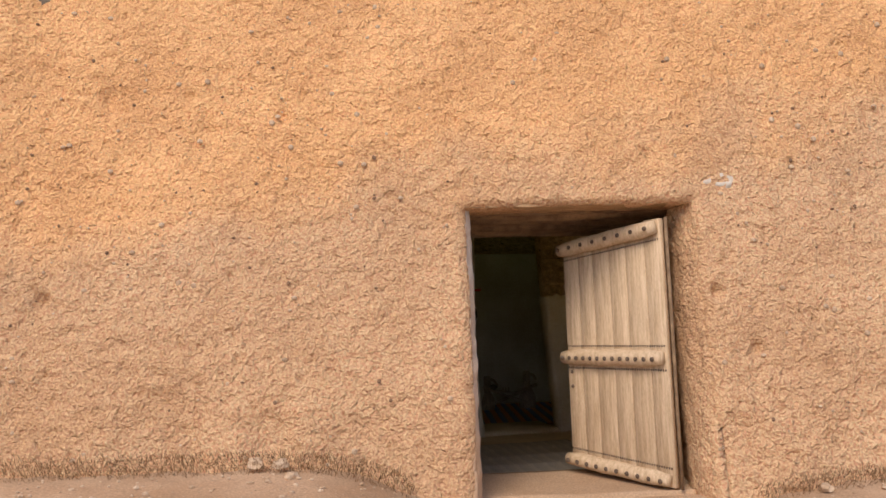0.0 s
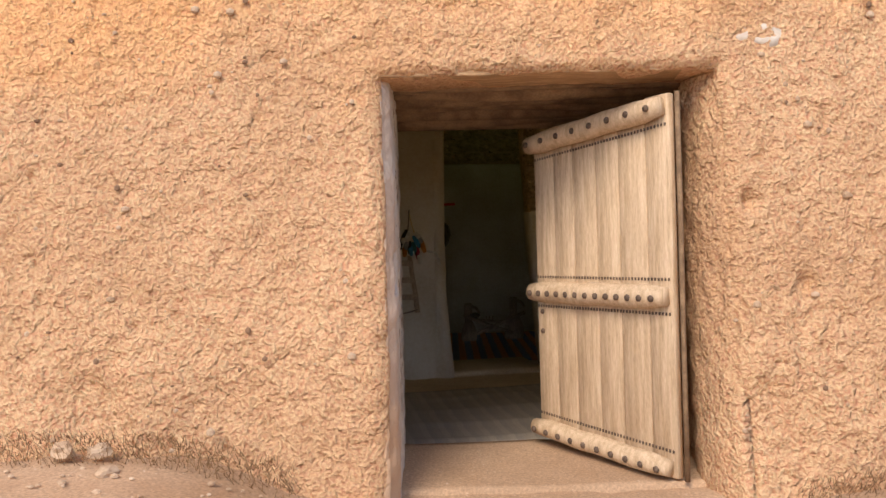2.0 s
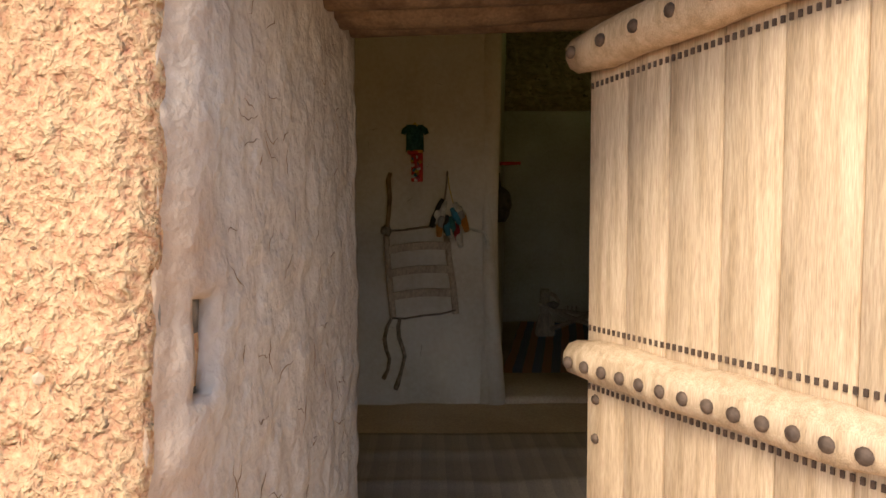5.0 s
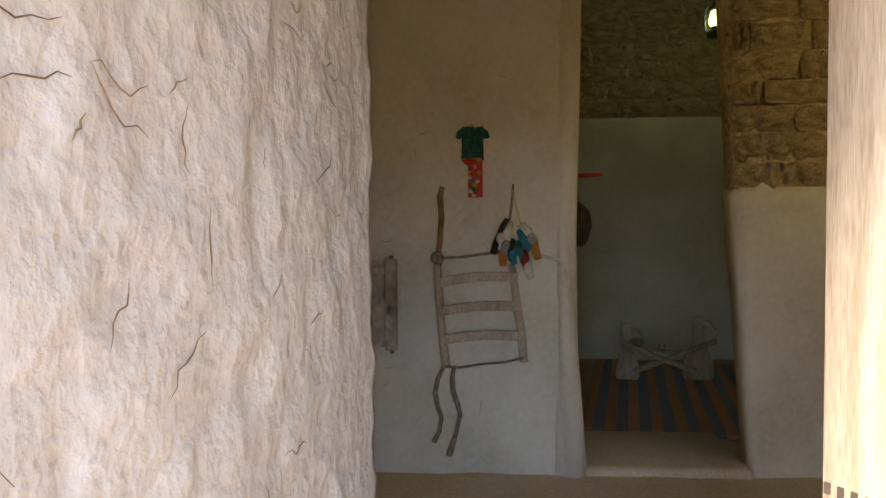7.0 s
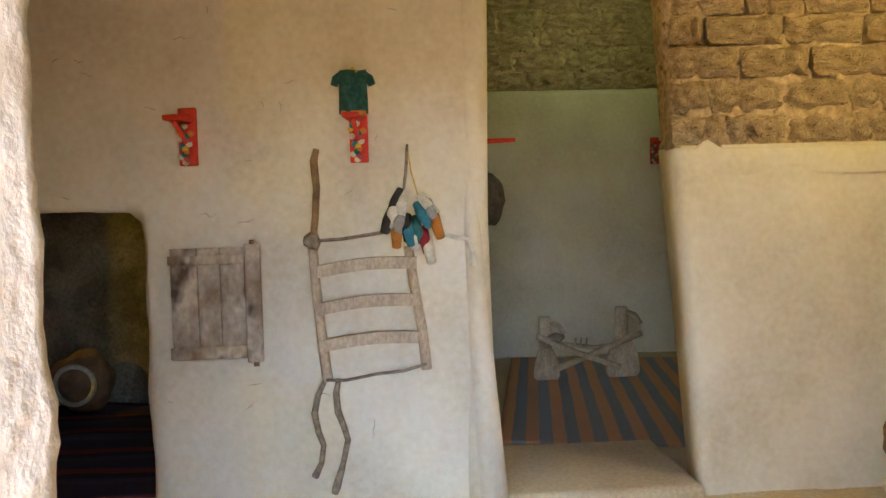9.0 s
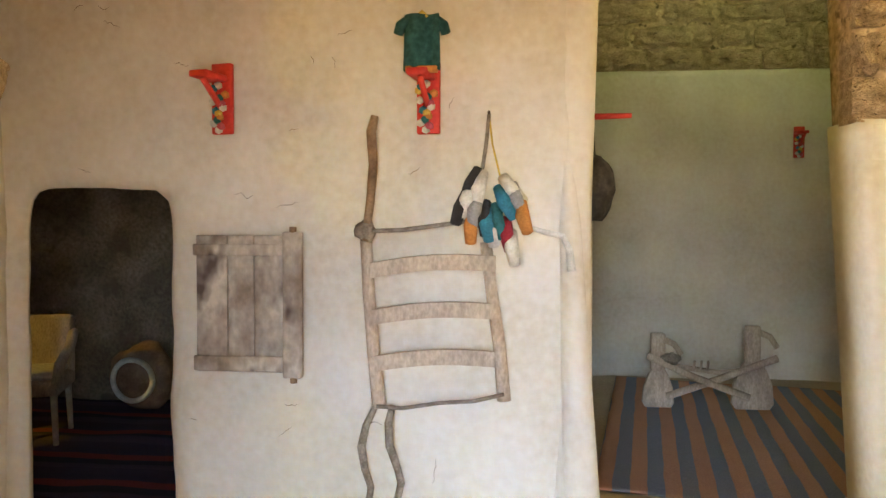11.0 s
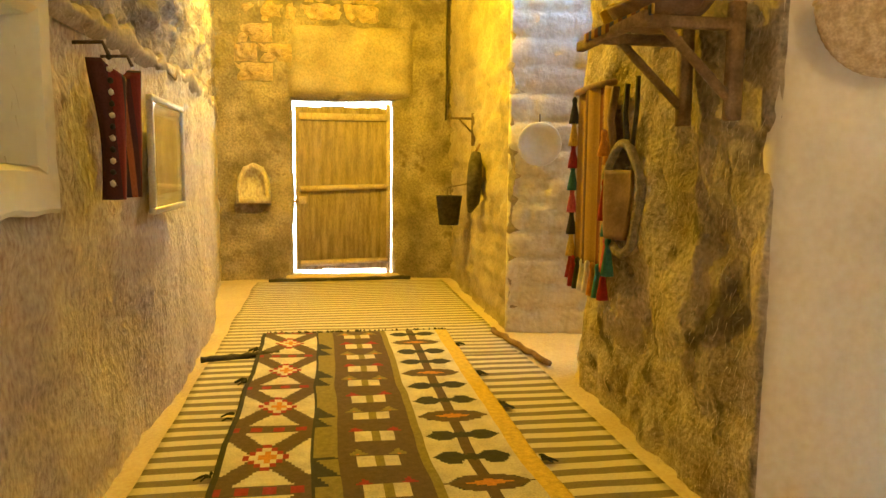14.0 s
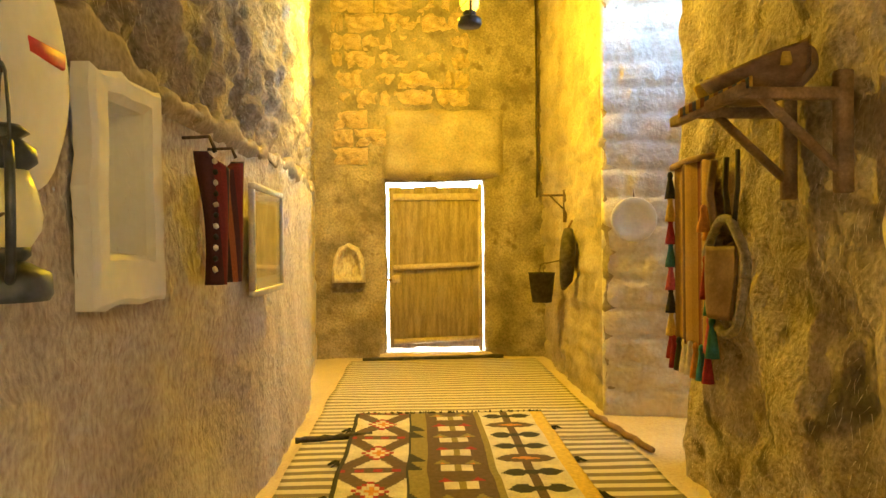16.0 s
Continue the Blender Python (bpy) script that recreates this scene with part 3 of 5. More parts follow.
CLOTH = {k: plain("cloth_" + k, c) for k, c in dict(white=(0.66, 0.63, 0.58), grey=(0.30, 0.29, 0.30), black=(0.035, 0.033, 0.035), blue=(0.05, 0.22, 0.33), orange=(0.50, 0.21, 0.05),
                                                     maroon=(0.28, 0.025, 0.04), yellow=(0.60, 0.42, 0.08), teal=(0.04, 0.15, 0.16), brown=(0.10, 0.066, 0.048), olive=(0.22, 0.18, 0.06), pink=(0.50, 0.10, 0.14)).items()}
GLASS = bpy.data.materials.new("clear_glass")
GLASS.use_nodes = True
gp = GLASS.node_tree.nodes["Principled BSDF"]
gp.inputs["Roughness"].default_value = 0.04
socket(gp, "Transmission Weight", "Transmission").default_value = 1.0
gp.inputs["IOR"].default_value = 1.45
# Lantern glass: cream base colour and blur paint in the light it catches.
GLOW_GLASS = bpy.data.materials.new("cream_glow_glass")
GLOW_GLASS.use_nodes = True
fp = GLOW_GLASS.node_tree.nodes["Principled BSDF"]
fp.inputs["Base Color"].default_value = (0.86, 0.82, 0.72, 1)
fp.inputs["Roughness"].default_value = 0.35
socket(fp, "Transmission Weight", "Transmission").default_value = 0.55
BULB = bpy.data.materials.new("lit_bulb")
BULB.use_nodes = True
be = BULB.node_tree.nodes["Principled BSDF"]
be.inputs["Base Color"].default_value = (1, 0.8, 0.4, 1)
socket(be, "Emission Color", "Emission").default_value = (1.0, 0.74, 0.2, 1)
be.inputs["Emission Strength"].default_value = 12.0


def blob_bm(r, squash=(1, 1, 1), seed=0, amp=0.15, level=2, at=(0, 0, 0), bm=None):
    b = bm or bmesh.new()
    out = bmesh.ops.create_icosphere(b, subdivisions=level, radius=1.0)["verts"]
    for v in out:
        k = 1 + amp * noise.noise(v.co * 1.7 + Vector((seed * 3.1, seed, 0)))
        v.co = Vector((v.co.x * r * squash[0] * k + at[0], v.co.y * r * squash[1] * k + at[1], v.co.z * r * squash[2] * k + at[2]))
    return b


def cloth_bm(w, h, drape, nx=24, nz=28, thick=0.006, shape=None):
    """A hanging cloth in the x z plane, top edge at z = 0, folds given by drape(x, z)."""
    b = bmesh.new()
    fronts, backs = [], []
    for i in range(nx + 1):
        for j in range(nz + 1):
            x, z = w * (i / nx - 0.5), -h * j / nz
            if shape:
                x, z = shape(x, z)
            y = drape(x, z)
            fronts.append(b.verts.new((x, y - thick / 2, z)))
            backs.append(b.verts.new((x, y + thick / 2, z)))
    k = nz + 1
    for i in range(nx):
        for j in range(nz):
            a = i * k + j
            b.faces.new((fronts[a], fronts[a + 1], fronts[a + k + 1], fronts[a + k]))
            b.faces.new((backs[a], backs[a + k], backs[a + k + 1], backs[a + 1]))
    for i in range(nx):
        for a, c in ((i * k, (i + 1) * k), (i * k + nz, (i + 1) * k + nz)):
            b.faces.new((fronts[a], fronts[c], backs[c], backs[a]))
    for j in range(nz):
        for a in (j, nx * k + j):
            b.faces.new((fronts[a], backs[a], backs[a + 1], fronts[a + 1]))
    bmesh.ops.recalc_face_normals(b, faces=b.faces)
    return b


# ---- entrance door, lintel and threshold ----
def entrance_door():
    ang = math.degrees(math.atan2(0.847, -0.62))
    d = thing("entrance_door", pose(1.075, 0.07, -0.005, 0, 0, ang), "open pale plank door with studded round battens", "door")
    rng = random.Random(4)
    x, n = 0.045, 6
    widths = [0.155, 0.185, 0.165, 0.175, 0.155, 0.165]
    for i in range(n):
        b = box_bm(x, x + widths[i] - 0.003, -0.022 + rng.uniform(-0.002, 0.002), 0.022 + rng.uniform(-0.002, 0.002), 0.0 + 0.008 * i + rng.uniform(0, 0.01), 2.0 - 0.014 * i - rng.uniform(0, 0.012), 0.004)
        part("plank", b, WOOD, d)
        x += widths[i]
    part("hinge_stile", tube_bm([(0.006, 0, 0.0), (0.008, 0, 0.6), (0.006, 0, 1.3), (0.008, 0, 2.0)], [0.014, 0.013, 0.014, 0.013], 12), WOOD_DARK, d)
    for zc, r, tilt, studs in ((1.93, 0.066, -0.08, 8), (0.945, 0.066, 0.0, 13), (0.06, 0.058, 0.05, 10)):
        pts = [(0.07 + 0.99 * k / 8, 0.05 + 0.003 * math.sin(k * 1.7), zc + tilt * k / 8 + 0.004 * math.sin(k * 2.1 + zc)) for k in range(9)]
        bar = part("batten", tube_bm(pts, [r * 0.75] + [r] * 7 + [r * 0.8], 10), WOOD, d, "rounded wooden batten with iron studs")
        for k in range(studs):
            sx = 0.12 + 0.9 * k / (studs - 1)
            s = lathe_bm([(0.0185, 0), (0.018, 0.006), (0.012, 0.012), (0.0, 0.014)], 10)
            bmesh.ops.transform(s, matrix=Matrix.Translation((sx, 0.05 + r * 0.93, zc + tilt * (sx - 0.07) - 0.006)) @ Euler((radians(-90), 0, 0)).to_matrix().to_4x4(), verts=s.verts)
            part("stud", s, IRON, bar)
        for side in ((1, -1) if zc < 1.5 and zc > 0.5 else ((-1,) if zc > 1 else (1,))):
            row = bmesh.new()
            for k in range(46):
                cx, cz = 0.07 + 0.96 * k / 45, zc + tilt * k / 45 + side * (r + 0.024)
                box_bm(cx - 0.0045, cx + 0.0045, 0.02, 0.026, cz - 0.008, cz + 0.008, 0, bm=row)
            part("nail_row", row, IRON, d, "row of small dark nail heads", smooth=False)
    for zc in (0.82, 0.70):
        s = lathe_bm([(0.016, 0), (0.014, 0.008), (0.0, 0.012)], 10)
        bmesh.ops.transform(s, matrix=Matrix.Translation((1.0, 0.022, zc)) @ Euler((radians(-90), 0, 0)).to_matrix().to_4x4(), verts=s.verts)
        part("stud", s, IRON, d)
    return d


entrance_door()

lintel = thing("lintel", pose(0, 0, 0), "split palm log lintel over the entrance, dark logs behind a pale board", "lintel")
bm = box_bm(-0.45, 1.25, 0.045, 0.30, LINTEL - 0.004, LINTEL + 0.055, 0.008, 2)
bmesh.ops.subdivide_edges(bm, edges=[e for e in bm.edges if abs(e.verts[0].co.x - e.verts[1].co.x) > 1], cuts=16)
for v in bm.verts:
    v.co += Vector((0, 0.012, 0.012)) * noise.noise((v.co.x * 4, v.co.y * 5, 2.0))
part("front_board", bm, LINTEL_WOOD, lintel, "weathered pale board along the edge")
for i in range(7):
    y = 0.38 + i * 0.17
    pts = [(-0.6 + 2.1 * k / 6, y + 0.012 * math.sin(k * 1.3 + i), LINTEL + 0.075 - 0.008 * i + 0.012 * math.sin(k * 0.9 + i * 2)) for k in range(7)]
    part("log", tube_bm(pts, [0.1 * (0.92 + 0.1 * math.sin(i * 5 + k)) for k in range(7)], 12), WOOD_DARK, lintel)
slabs = mesh_ob("trim_passage_ceiling", [(x, y, z) for z in (LINTEL + 0.06, LINTEL + 0.3) for x, y in ((-0.6, 0.3), (1.5, 0.3), (1.5, 1.6), (-0.6, 1.45))],
                [(3, 2, 1, 0), (4, 5, 6, 7), (0, 1, 5, 4), (1, 2, 6, 5), (2, 3, 7, 6), (3, 0, 4, 7)], WOOD_DARK, smooth=False)
tagged(slabs, "dark packed earth above the passage logs", "ceiling", kind="structure")


def rock(name, x, y, z, r, squash, seed, label, mat=STONE, group="", level=2):
    ob = part(name, blob_bm(r, squash, seed, 0.5, level), mat, None, smooth=False)
    ob.matrix_world = pose(x, y, z, 0, 0, seed * 47)
    return tagged(ob, label, "stone", group)


rock("threshold_stone", -0.50, -0.40, 0.0, 0.28, (1.0, 0.75, 0.2), 3, "flat pale worn stone beside the threshold", level=3)
for i, (x, y, z, r) in enumerate(((-1.93, -0.27, 0.34, 0.055), (-1.76, -0.26, 0.33, 0.045), (-1.66, -0.42, 0.28, 0.04), (1.9, -0.35, 0.07, 0.04))):
    rock("stone", x, y, z, r, (1.3, 0.8, 0.8), i + 7, "small rough stone lying at the wall foot", group="stones at the wall foot")

rng = random.Random(12)
b = bmesh.new()
for i in range(900):
    x, y = rng.uniform(-4.6, 2.8), rng.uniform(-2.6, -0.25)
    zz = float(yard_height(np.array(x), np.array(y))) + 0.008
    r = rng.choice((0.006, 0.008, 0.01, 0.012, 0.018))
    q = bmesh.ops.create_icosphere(b, subdivisions=1, radius=r, matrix=Matrix.Translation((x, y, zz)) @ Matrix.Diagonal((1.2, rng.uniform(0.7, 1.2), 0.7, 1)))
tagged(part("gravel", b, STONE, None, smooth=False), "pale gravel scattered on the trodden earth", "gravel", kind="stuff")
b = bmesh.new()
for i in range(520):
    x, z = rng.uniform(-4.6, 3.6), rng.uniform(0.3, 3.8)
    if -0.5 < x < 1.25 and z < 2.2:
        continue
    r = rng.choice((0.005, 0.007, 0.009, 0.012, 0.02))
    bmesh.ops.create_icosphere(b, subdivisions=1, radius=r, matrix=Matrix.Translation((x, 0.12 * (z + 0.5) - 0.30, z)) @ Matrix.Diagonal((1.2, 0.8, rng.uniform(0.7, 1.4), 1)))
tagged(part("embedded_pebbles", b, STONE, None, smooth=False), "little stones stuck in the mud render", "pebbles", kind="stuff")
b = bmesh.new()
for i in range(4200):
    x = rng.choice((rng.uniform(-4.6, -0.85), rng.uniform(-3.6, -0.85), rng.uniform(1.5, 3.4)))
    y = rng.uniform(-0.34, -0.19)
    zz = float(yard_height(np.array(x), np.array(y))) + rng.uniform(-0.02, 0.12) * (1 if x < 0 else 0.8)
    h, dx, dy = rng.uniform(0.03, 0.09), rng.uniform(-0.04, 0.04), rng.uniform(-0.06, 0.0)
    w = 0.0025
    vs = [b.verts.new(c) for c in ((x - w, y, zz), (x + w, y, zz), (x + dx, y + dy, zz + h - 0.05 * rng.random()))]
    b.faces.new(vs)
tagged(part("dry_straw", b, GRASS, None, smooth=False), "dry straw and roots bristling at the wall foot", "straw", kind="stuff")
b = bmesh.new()
for i in range(3200):
    x, z = rng.uniform(-4.6, 3.6), rng.uniform(0.2, 3.8)
    if -0.45 < x < 1.2 and z < 2.15:
        continue
    a, h = rng.uniform(0, 6.28), rng.uniform(0.01, 0.035)
    y = 0.12 * (z + 0.5) - 0.312
    w = 0.0016
    ca, sa = math.cos(a), math.sin(a)
    vs = [b.verts.new(c) for c in ((x - w * sa, y, z + w * ca), (x + w * sa, y, z - w * ca), (x + h * ca, y - 0.006, z + h * sa))]
    b.faces.new(vs)
tagged(part("embedded_straw", b, STRAW, None, smooth=False), "chopped straw showing in the mud render", "straw", kind="stuff")
for x, z, w, h, s in ((1.1, 2.215, 0.13, 0.035, 1), (1.47, 2.24, 0.15, 0.07, 2), (1.02, 2.30, 0.07, 0.03, 3)):
    ob = part("plaster_patch", blob_bm(1.0, (w, 0.02, h), s, 0.6, 3), LIME if s == 1 else MUD_SMOOTH, None)
    ob.matrix_world = pose(x, 0.12 * (z + 0.5) - 0.285, z)
    tagged(ob, "pale plaster patch smeared on the mud wall", "plaster", kind="structure")

# ---- white wall: pack frame, board, brackets, bundle ----
WV = 4.33


def pack_frame():
    t = thing("pack_frame", IP(0, WV, 0), "old wooden pack frame with slats and ropes hung on the wall", "frame")
    for pts in ([(-0.25, -0.02, 1.22), (-0.235, -0.03, 0.95), (-0.215, -0.03, 0.7), (-0.195, -0.02, 0.49)], [(0.225, -0.03, 1.15), (0.25, -0.035, 0.95), (0.28, -0.03, 0.75), (0.30, -0.02, 0.53)]):
        part("side_post", tube_bm(pts, [0.024, 0.025, 0.026, 0.028], 10), TOOL, t)
    part("long_pole", tube_bm([(-0.245, -0.055, 1.15), (-0.225, -0.05, 1.3), (-0.215, -0.04, 1.45), (-0.225, -0.03, 1.58), (-0.21, -0.03, 1.64)], [0.016, 0.017, 0.018, 0.02, 0.015], 9), WOOD_DARK, t, "dark bent pole")
    for z in (1.035, 0.85, 0.665):
        bm = bmesh.new()
        n = 10
        rows = []
        for k in range(n + 1):
            f = k / n
            x, up = -0.225 + 0.49 * f, 0.018 * math.sin(f * math.pi) + 0.03 * f
            rows.append([bm.verts.new((x, yy, z + up + zz)) for yy, zz in ((-0.055, -0.03), (-0.06, 0.03), (-0.04, 0.032), (-0.036, -0.03))])
        for r0, r1 in zip(rows, rows[1:]):
            for k in range(4):
                bm.faces.new((r0[k], r1[k], r1[(k + 1) % 4], r0[(k + 1) % 4]))
        bm.faces.new(rows[0]), bm.faces.new(rows[-1][::-1])
        bmesh.ops.recalc_face_normals(bm, faces=bm.faces)
        part("slat", bm, TOOL, t, smooth=False)
    part("cord", tube_bm([(-0.24, -0.06, 1.19), (-0.1, -0.06, 1.195), (0.05, -0.06, 1.215), (0.16, -0.06, 1.23)], 0.009, 7), ROPE, t, "twisted grey cord")
    part("cord", tube_bm([(-0.2, -0.05, 0.5), (-0.1, -0.05, 0.495), (0.05, -0.05, 0.52), (0.18, -0.05, 0.53), (0.3, -0.05, 0.56)], 0.008, 7), ROPE, t, "twisted grey cord")
    part("knot", blob_bm(0.05, (0.9, 0.6, 0.9), 5, 0.5, 2, (-0.245, -0.05, 1.19)), ROPE, t, "wound rope knot")
    part("rope", tube_bm([(-0.205, -0.03, 0.5), (-0.245, -0.035, 0.42), (-0.265, -0.03, 0.33), (-0.25, -0.03, 0.24), (-0.225, -0.035, 0.17), (-0.24, -0.03, 0.08), (-0.275, -0.025, 0.01)], [0.012, 0.015, 0.017, 0.015, 0.014, 0.014, 0.019], 8), ROPE, t)
    part("rope", tube_bm([(-0.14, -0.03, 0.5), (-0.155, -0.035, 0.43), (-0.15, -0.035, 0.34), (-0.12, -0.03, 0.25), (-0.105, -0.03, 0.19), (-0.13, -0.03, 0.08), (-0.17, -0.025, -0.05), (-0.18, -0.025, -0.08)], [0.012, 0.016, 0.017, 0.015, 0.015, 0.014, 0.022, 0.017], 8), ROPE, t)
    return t


pack_frame()


def old_board():
    t = thing("old_shutter", IP(-0.725, WV, 0.6), "weathered whitewashed wooden shutter with worn dark patches", "panel")
    x = -0.215
    for w in (0.13, 0.11, 0.12):
        part("plank", box_bm(x, x + w - 0.003, -0.03, -0.006, 0.02, 0.57, 0.003), OLD_BOARD, t)
        x += w
    part("stile", box_bm(x, x + 0.075, -0.045, -0.006, 0.0, 0.585, 0.005), OLD_BOARD, t)
    part("rail", box_bm(-0.225, 0.145, -0.042, -0.03, 0.49, 0.535, 0.004), OLD_BOARD, t)
    part("rail", box_bm(-0.225, 0.145, -0.042, -0.03, 0.025, 0.085, 0.004), OLD_BOARD, t)
    part("pin", tube_bm([(0.185, -0.03, -0.02), (0.185, -0.03, 0.03)], 0.014, 8), WOOD_DARK, t)
    part("pin", tube_bm([(0.185, -0.03, 0.57), (0.185, -0.03, 0.605)], 0.014, 8), WOOD_DARK, t)
    return t


old_board()


def bead_bracket(u, v, z, label, rz=0.0, beads=True):
    t = thing("red_bracket", IP(u, v, z, rz), label, "bracket", "red brackets on the walls")
    part("back_board", box_bm(-0.045, 0.045, -0.022, 0.004, -0.28, 0.0, 0.004), RED, t)
    part("arm", box_bm(-0.05, 0.03, -0.16, -0.02, -0.075, -0.05, 0.004), RED, t)
    part("brace", tube_bm([(0, -0.14, -0.08), (0, -0.03, -0.17)], 0.012, 8), RED, t)
    if beads:
        r = random.Random(9)
        cols = ["white", "blue", "yellow", "orange", "teal", "white", "pink"]
        for k in range(15):
            bm = blob_bm(0.017, (1.1, 0.8, 1), k, 0.2, 1, (r.uniform(-0.032, 0.032), -0.03 - 0.012 * r.random(), -0.09 - 0.0125 * k))
            part("bead", bm, CLOTH[cols[k % 7]], t)
    return t


bead_bracket(-0.83, WV, 1.855, "red painted wall bracket trimmed with coloured glass beads", -12)
bead_bracket(0.0, WV, 1.85, "red beaded wall bracket holding a small green tunic", -8)
bead_bracket(2.90, 8.28, 2.09, "small red wall bracket on the alcove back wall")

tunic = thing("small_tunic", IP(-0.015, WV - 0.12, 2.0), "small dark green tunic with orange hem on a bracket", "tunic")
part("body", cloth_bm(0.13, 0.205, lambda x, z: 0.012 * math.sin(x * 60), 14, 10, 0.03, lambda x, z: (x * (1 - 0.35 * z), z)), GREEN, tunic)
for sgn in (-1, 1):
    part("sleeve", tube_bm([(sgn * 0.05, 0, -0.02), (sgn * 0.08, 0, -0.04), (sgn * 0.09, 0, -0.07)], [0.022, 0.022, 0.019], 8), GREEN, tunic)
part("hem", box_bm(-0.06, 0.06, -0.025, 0.02, -0.213, -0.192, 0.004), CLOTH["orange"], tunic, "orange beaded hem")
part("neck", tube_bm([(-0.02, 0, -0.01), (0, 0, 0.012), (0.02, 0, -0.01)], 0.008, 6), CLOTH["yellow"], tunic)

bundle = thing("ring_bundle", IP(0.235, WV - 0.06, 1.64), "bundle of striped cloth-wound rings hung from a cord", "bundle")
r = random.Random(5)
spec = [("black", -0.10, -0.36, 20), ("white", -0.075, -0.33, 15), ("grey", -0.045, -0.37, 10), ("orange", -0.06, -0.43, 5), ("black", -0.01, -0.40, 0), ("blue", 0.0, -0.42, -5), ("white", 0.02, -0.44, -3), ("teal", 0.04, -0.41, -12),
        ("blue", 0.065, -0.34, -28), ("white", 0.09, -0.29, -40), ("grey", 0.11, -0.33, -20), ("orange", 0.135, -0.39, -12), ("maroon", 0.075, -0.46, -8), ("white", 0.095, -0.51, -6), ("white", -0.03, -0.29, 10), ("black", -0.06, -0.27, 25)]
for i, (c, x, z, a) in enumerate(spec):
    L = 0.07
    ca, sa = math.sin(radians(a)), math.cos(radians(a))
    pts = [(x - ca * L, -0.02 - 0.01 * (i % 3), z - sa * L * 0.9), (x - 0.005, -0.045 - 0.012 * (i % 3), z), (x + ca * L * 0.8, -0.02, z + sa * L * 0.9)]
    part("roll", tube_bm(pts, [0.022, 0.028, 0.022], 9), CLOTH[c], bundle)
part("cord", tube_bm([(0, 0.03, 0), (-0.01, 0.0, -0.12), (-0.03, -0.02, -0.26)], 0.008, 6), ROPE, bundle)
part("cord", tube_bm([(0, 0.03, 0), (0.015, 0.0, -0.12), (0.05, -0.02, -0.26)], 0.004, 6), CLOTH["yellow"], bundle)
part("nail", tube_bm([(0, 0.06, 0.002), (0, 0.0, 0.006)], 0.006, 6), IRON, bundle)
lace = part("white_lace", tube_bm([(0.38, 0, 1.21), (0.45, 0, 1.19), (0.52, 0, 1.175), (0.545, 0, 1.12), (0.555, 0, 1.04)], [0.009, 0.011, 0.012, 0.016, 0.018], 7), CLOTH["white"])
lace.matrix_world = IP(0, WV - 0.035, 0)
tagged(lace, "white cloth lace tied from the bundle to the wall edge", "lace")
rib = part("trim_corner_rib", tube_bm([(0.63, 0, FLOOR - 0.05), (0.60, -0.006, 0.3), (0.575, -0.012, 0.8), (0.555, -0.008, 1.2), (0.545, 0.004, 1.46), (0.55, 0.03, 1.6)], [0.085, 0.07, 0.055, 0.045, 0.03, 0.012], 14), WHITE)
rib.matrix_world = IP(0, 4.395, 0)
tagged(rib, "plastered post swelling from the wall corner", "post", kind="structure")
corner = part("trim_wall_end", tube_bm([(0.60, 0, FLOOR - 0.08), (0.60, 0, 0.5), (0.595, 0, 1.3), (0.605, 0, 2.2), (0.62, 0, 3.4)], [0.11, 0.085, 0.08, 0.09, 0.10], 16), WHITE)
corner.matrix_world = IP(-0.03, 4.45, 0)
tagged(corner, "rounded plastered end of the wall", "wall end", kind="structure")


def basket():
    t = thing("straw_basket", IP(-1.90, 4.06, 1.865, 74) @ Matrix.Scale(0.88, 4), "round woven straw basket hung flat on the wall", "basket")
    bm = bmesh.new()
    n, m = 36, 26
    rows = []
    for j in range(m + 1):
        f = j / m
        a = f * math.pi / 2
        rr, z = math.cos(a), -0.32 * math.sin(a)
        rid = 0.006 * math.cos(f * m * math.pi)
        rows.append([bm.verts.new((0.30 * (rr + rid) * math.cos(k * 2 * math.pi / n), 0.13 * (rr + rid) * math.sin(k * 2 * math.pi / n) - 0.11, z - 0.05 * abs(math.cos(k * 2 * math.pi / n)) * 0 + 0.03 * (1 - f) * (-abs(math.cos(k * 2 * math.pi / n)) ** 2))) for k in range(n)])
    for r0, r1 in zip(rows, rows[1:]):
        for k in range(n):
            bm.faces.new((r0[k], r0[(k + 1) % n], r1[(k + 1) % n], r1[k]))
    part("bowl", bm, STRAW, t)
    part("rim", tube_bm([(0.30 * math.cos(k * math.pi / 12), 0.13 * math.sin(k * math.pi / 12) - 0.11, -0.03 * math.cos(k * math.pi / 12) ** 2) for k in range(25)], 0.011, 8), STRAW, t)
    part("handle", tube_bm([(0.0, -0.2, -0.1), (0.005, -0.17, 0.1), (0.0, -0.03, 0.32)], 0.014, 8), WOOD_DARK, t, "dark rope handle")
    part("handle", tube_bm([(0.02, -0.02, -0.02), (0.012, -0.02, 0.15), (0.0, -0.02, 0.32)], 0.014, 8), WOOD_DARK, t, "dark rope handle")
    return t


basket()

# ---- floor mats of the hall ----
MAT = stripes("grey_mat", [(0.40, 0.35, 0.30), (0.45, 0.40, 0.34), (0.37, 0.33, 0.29)], 0.05, 0, rough=0.6)


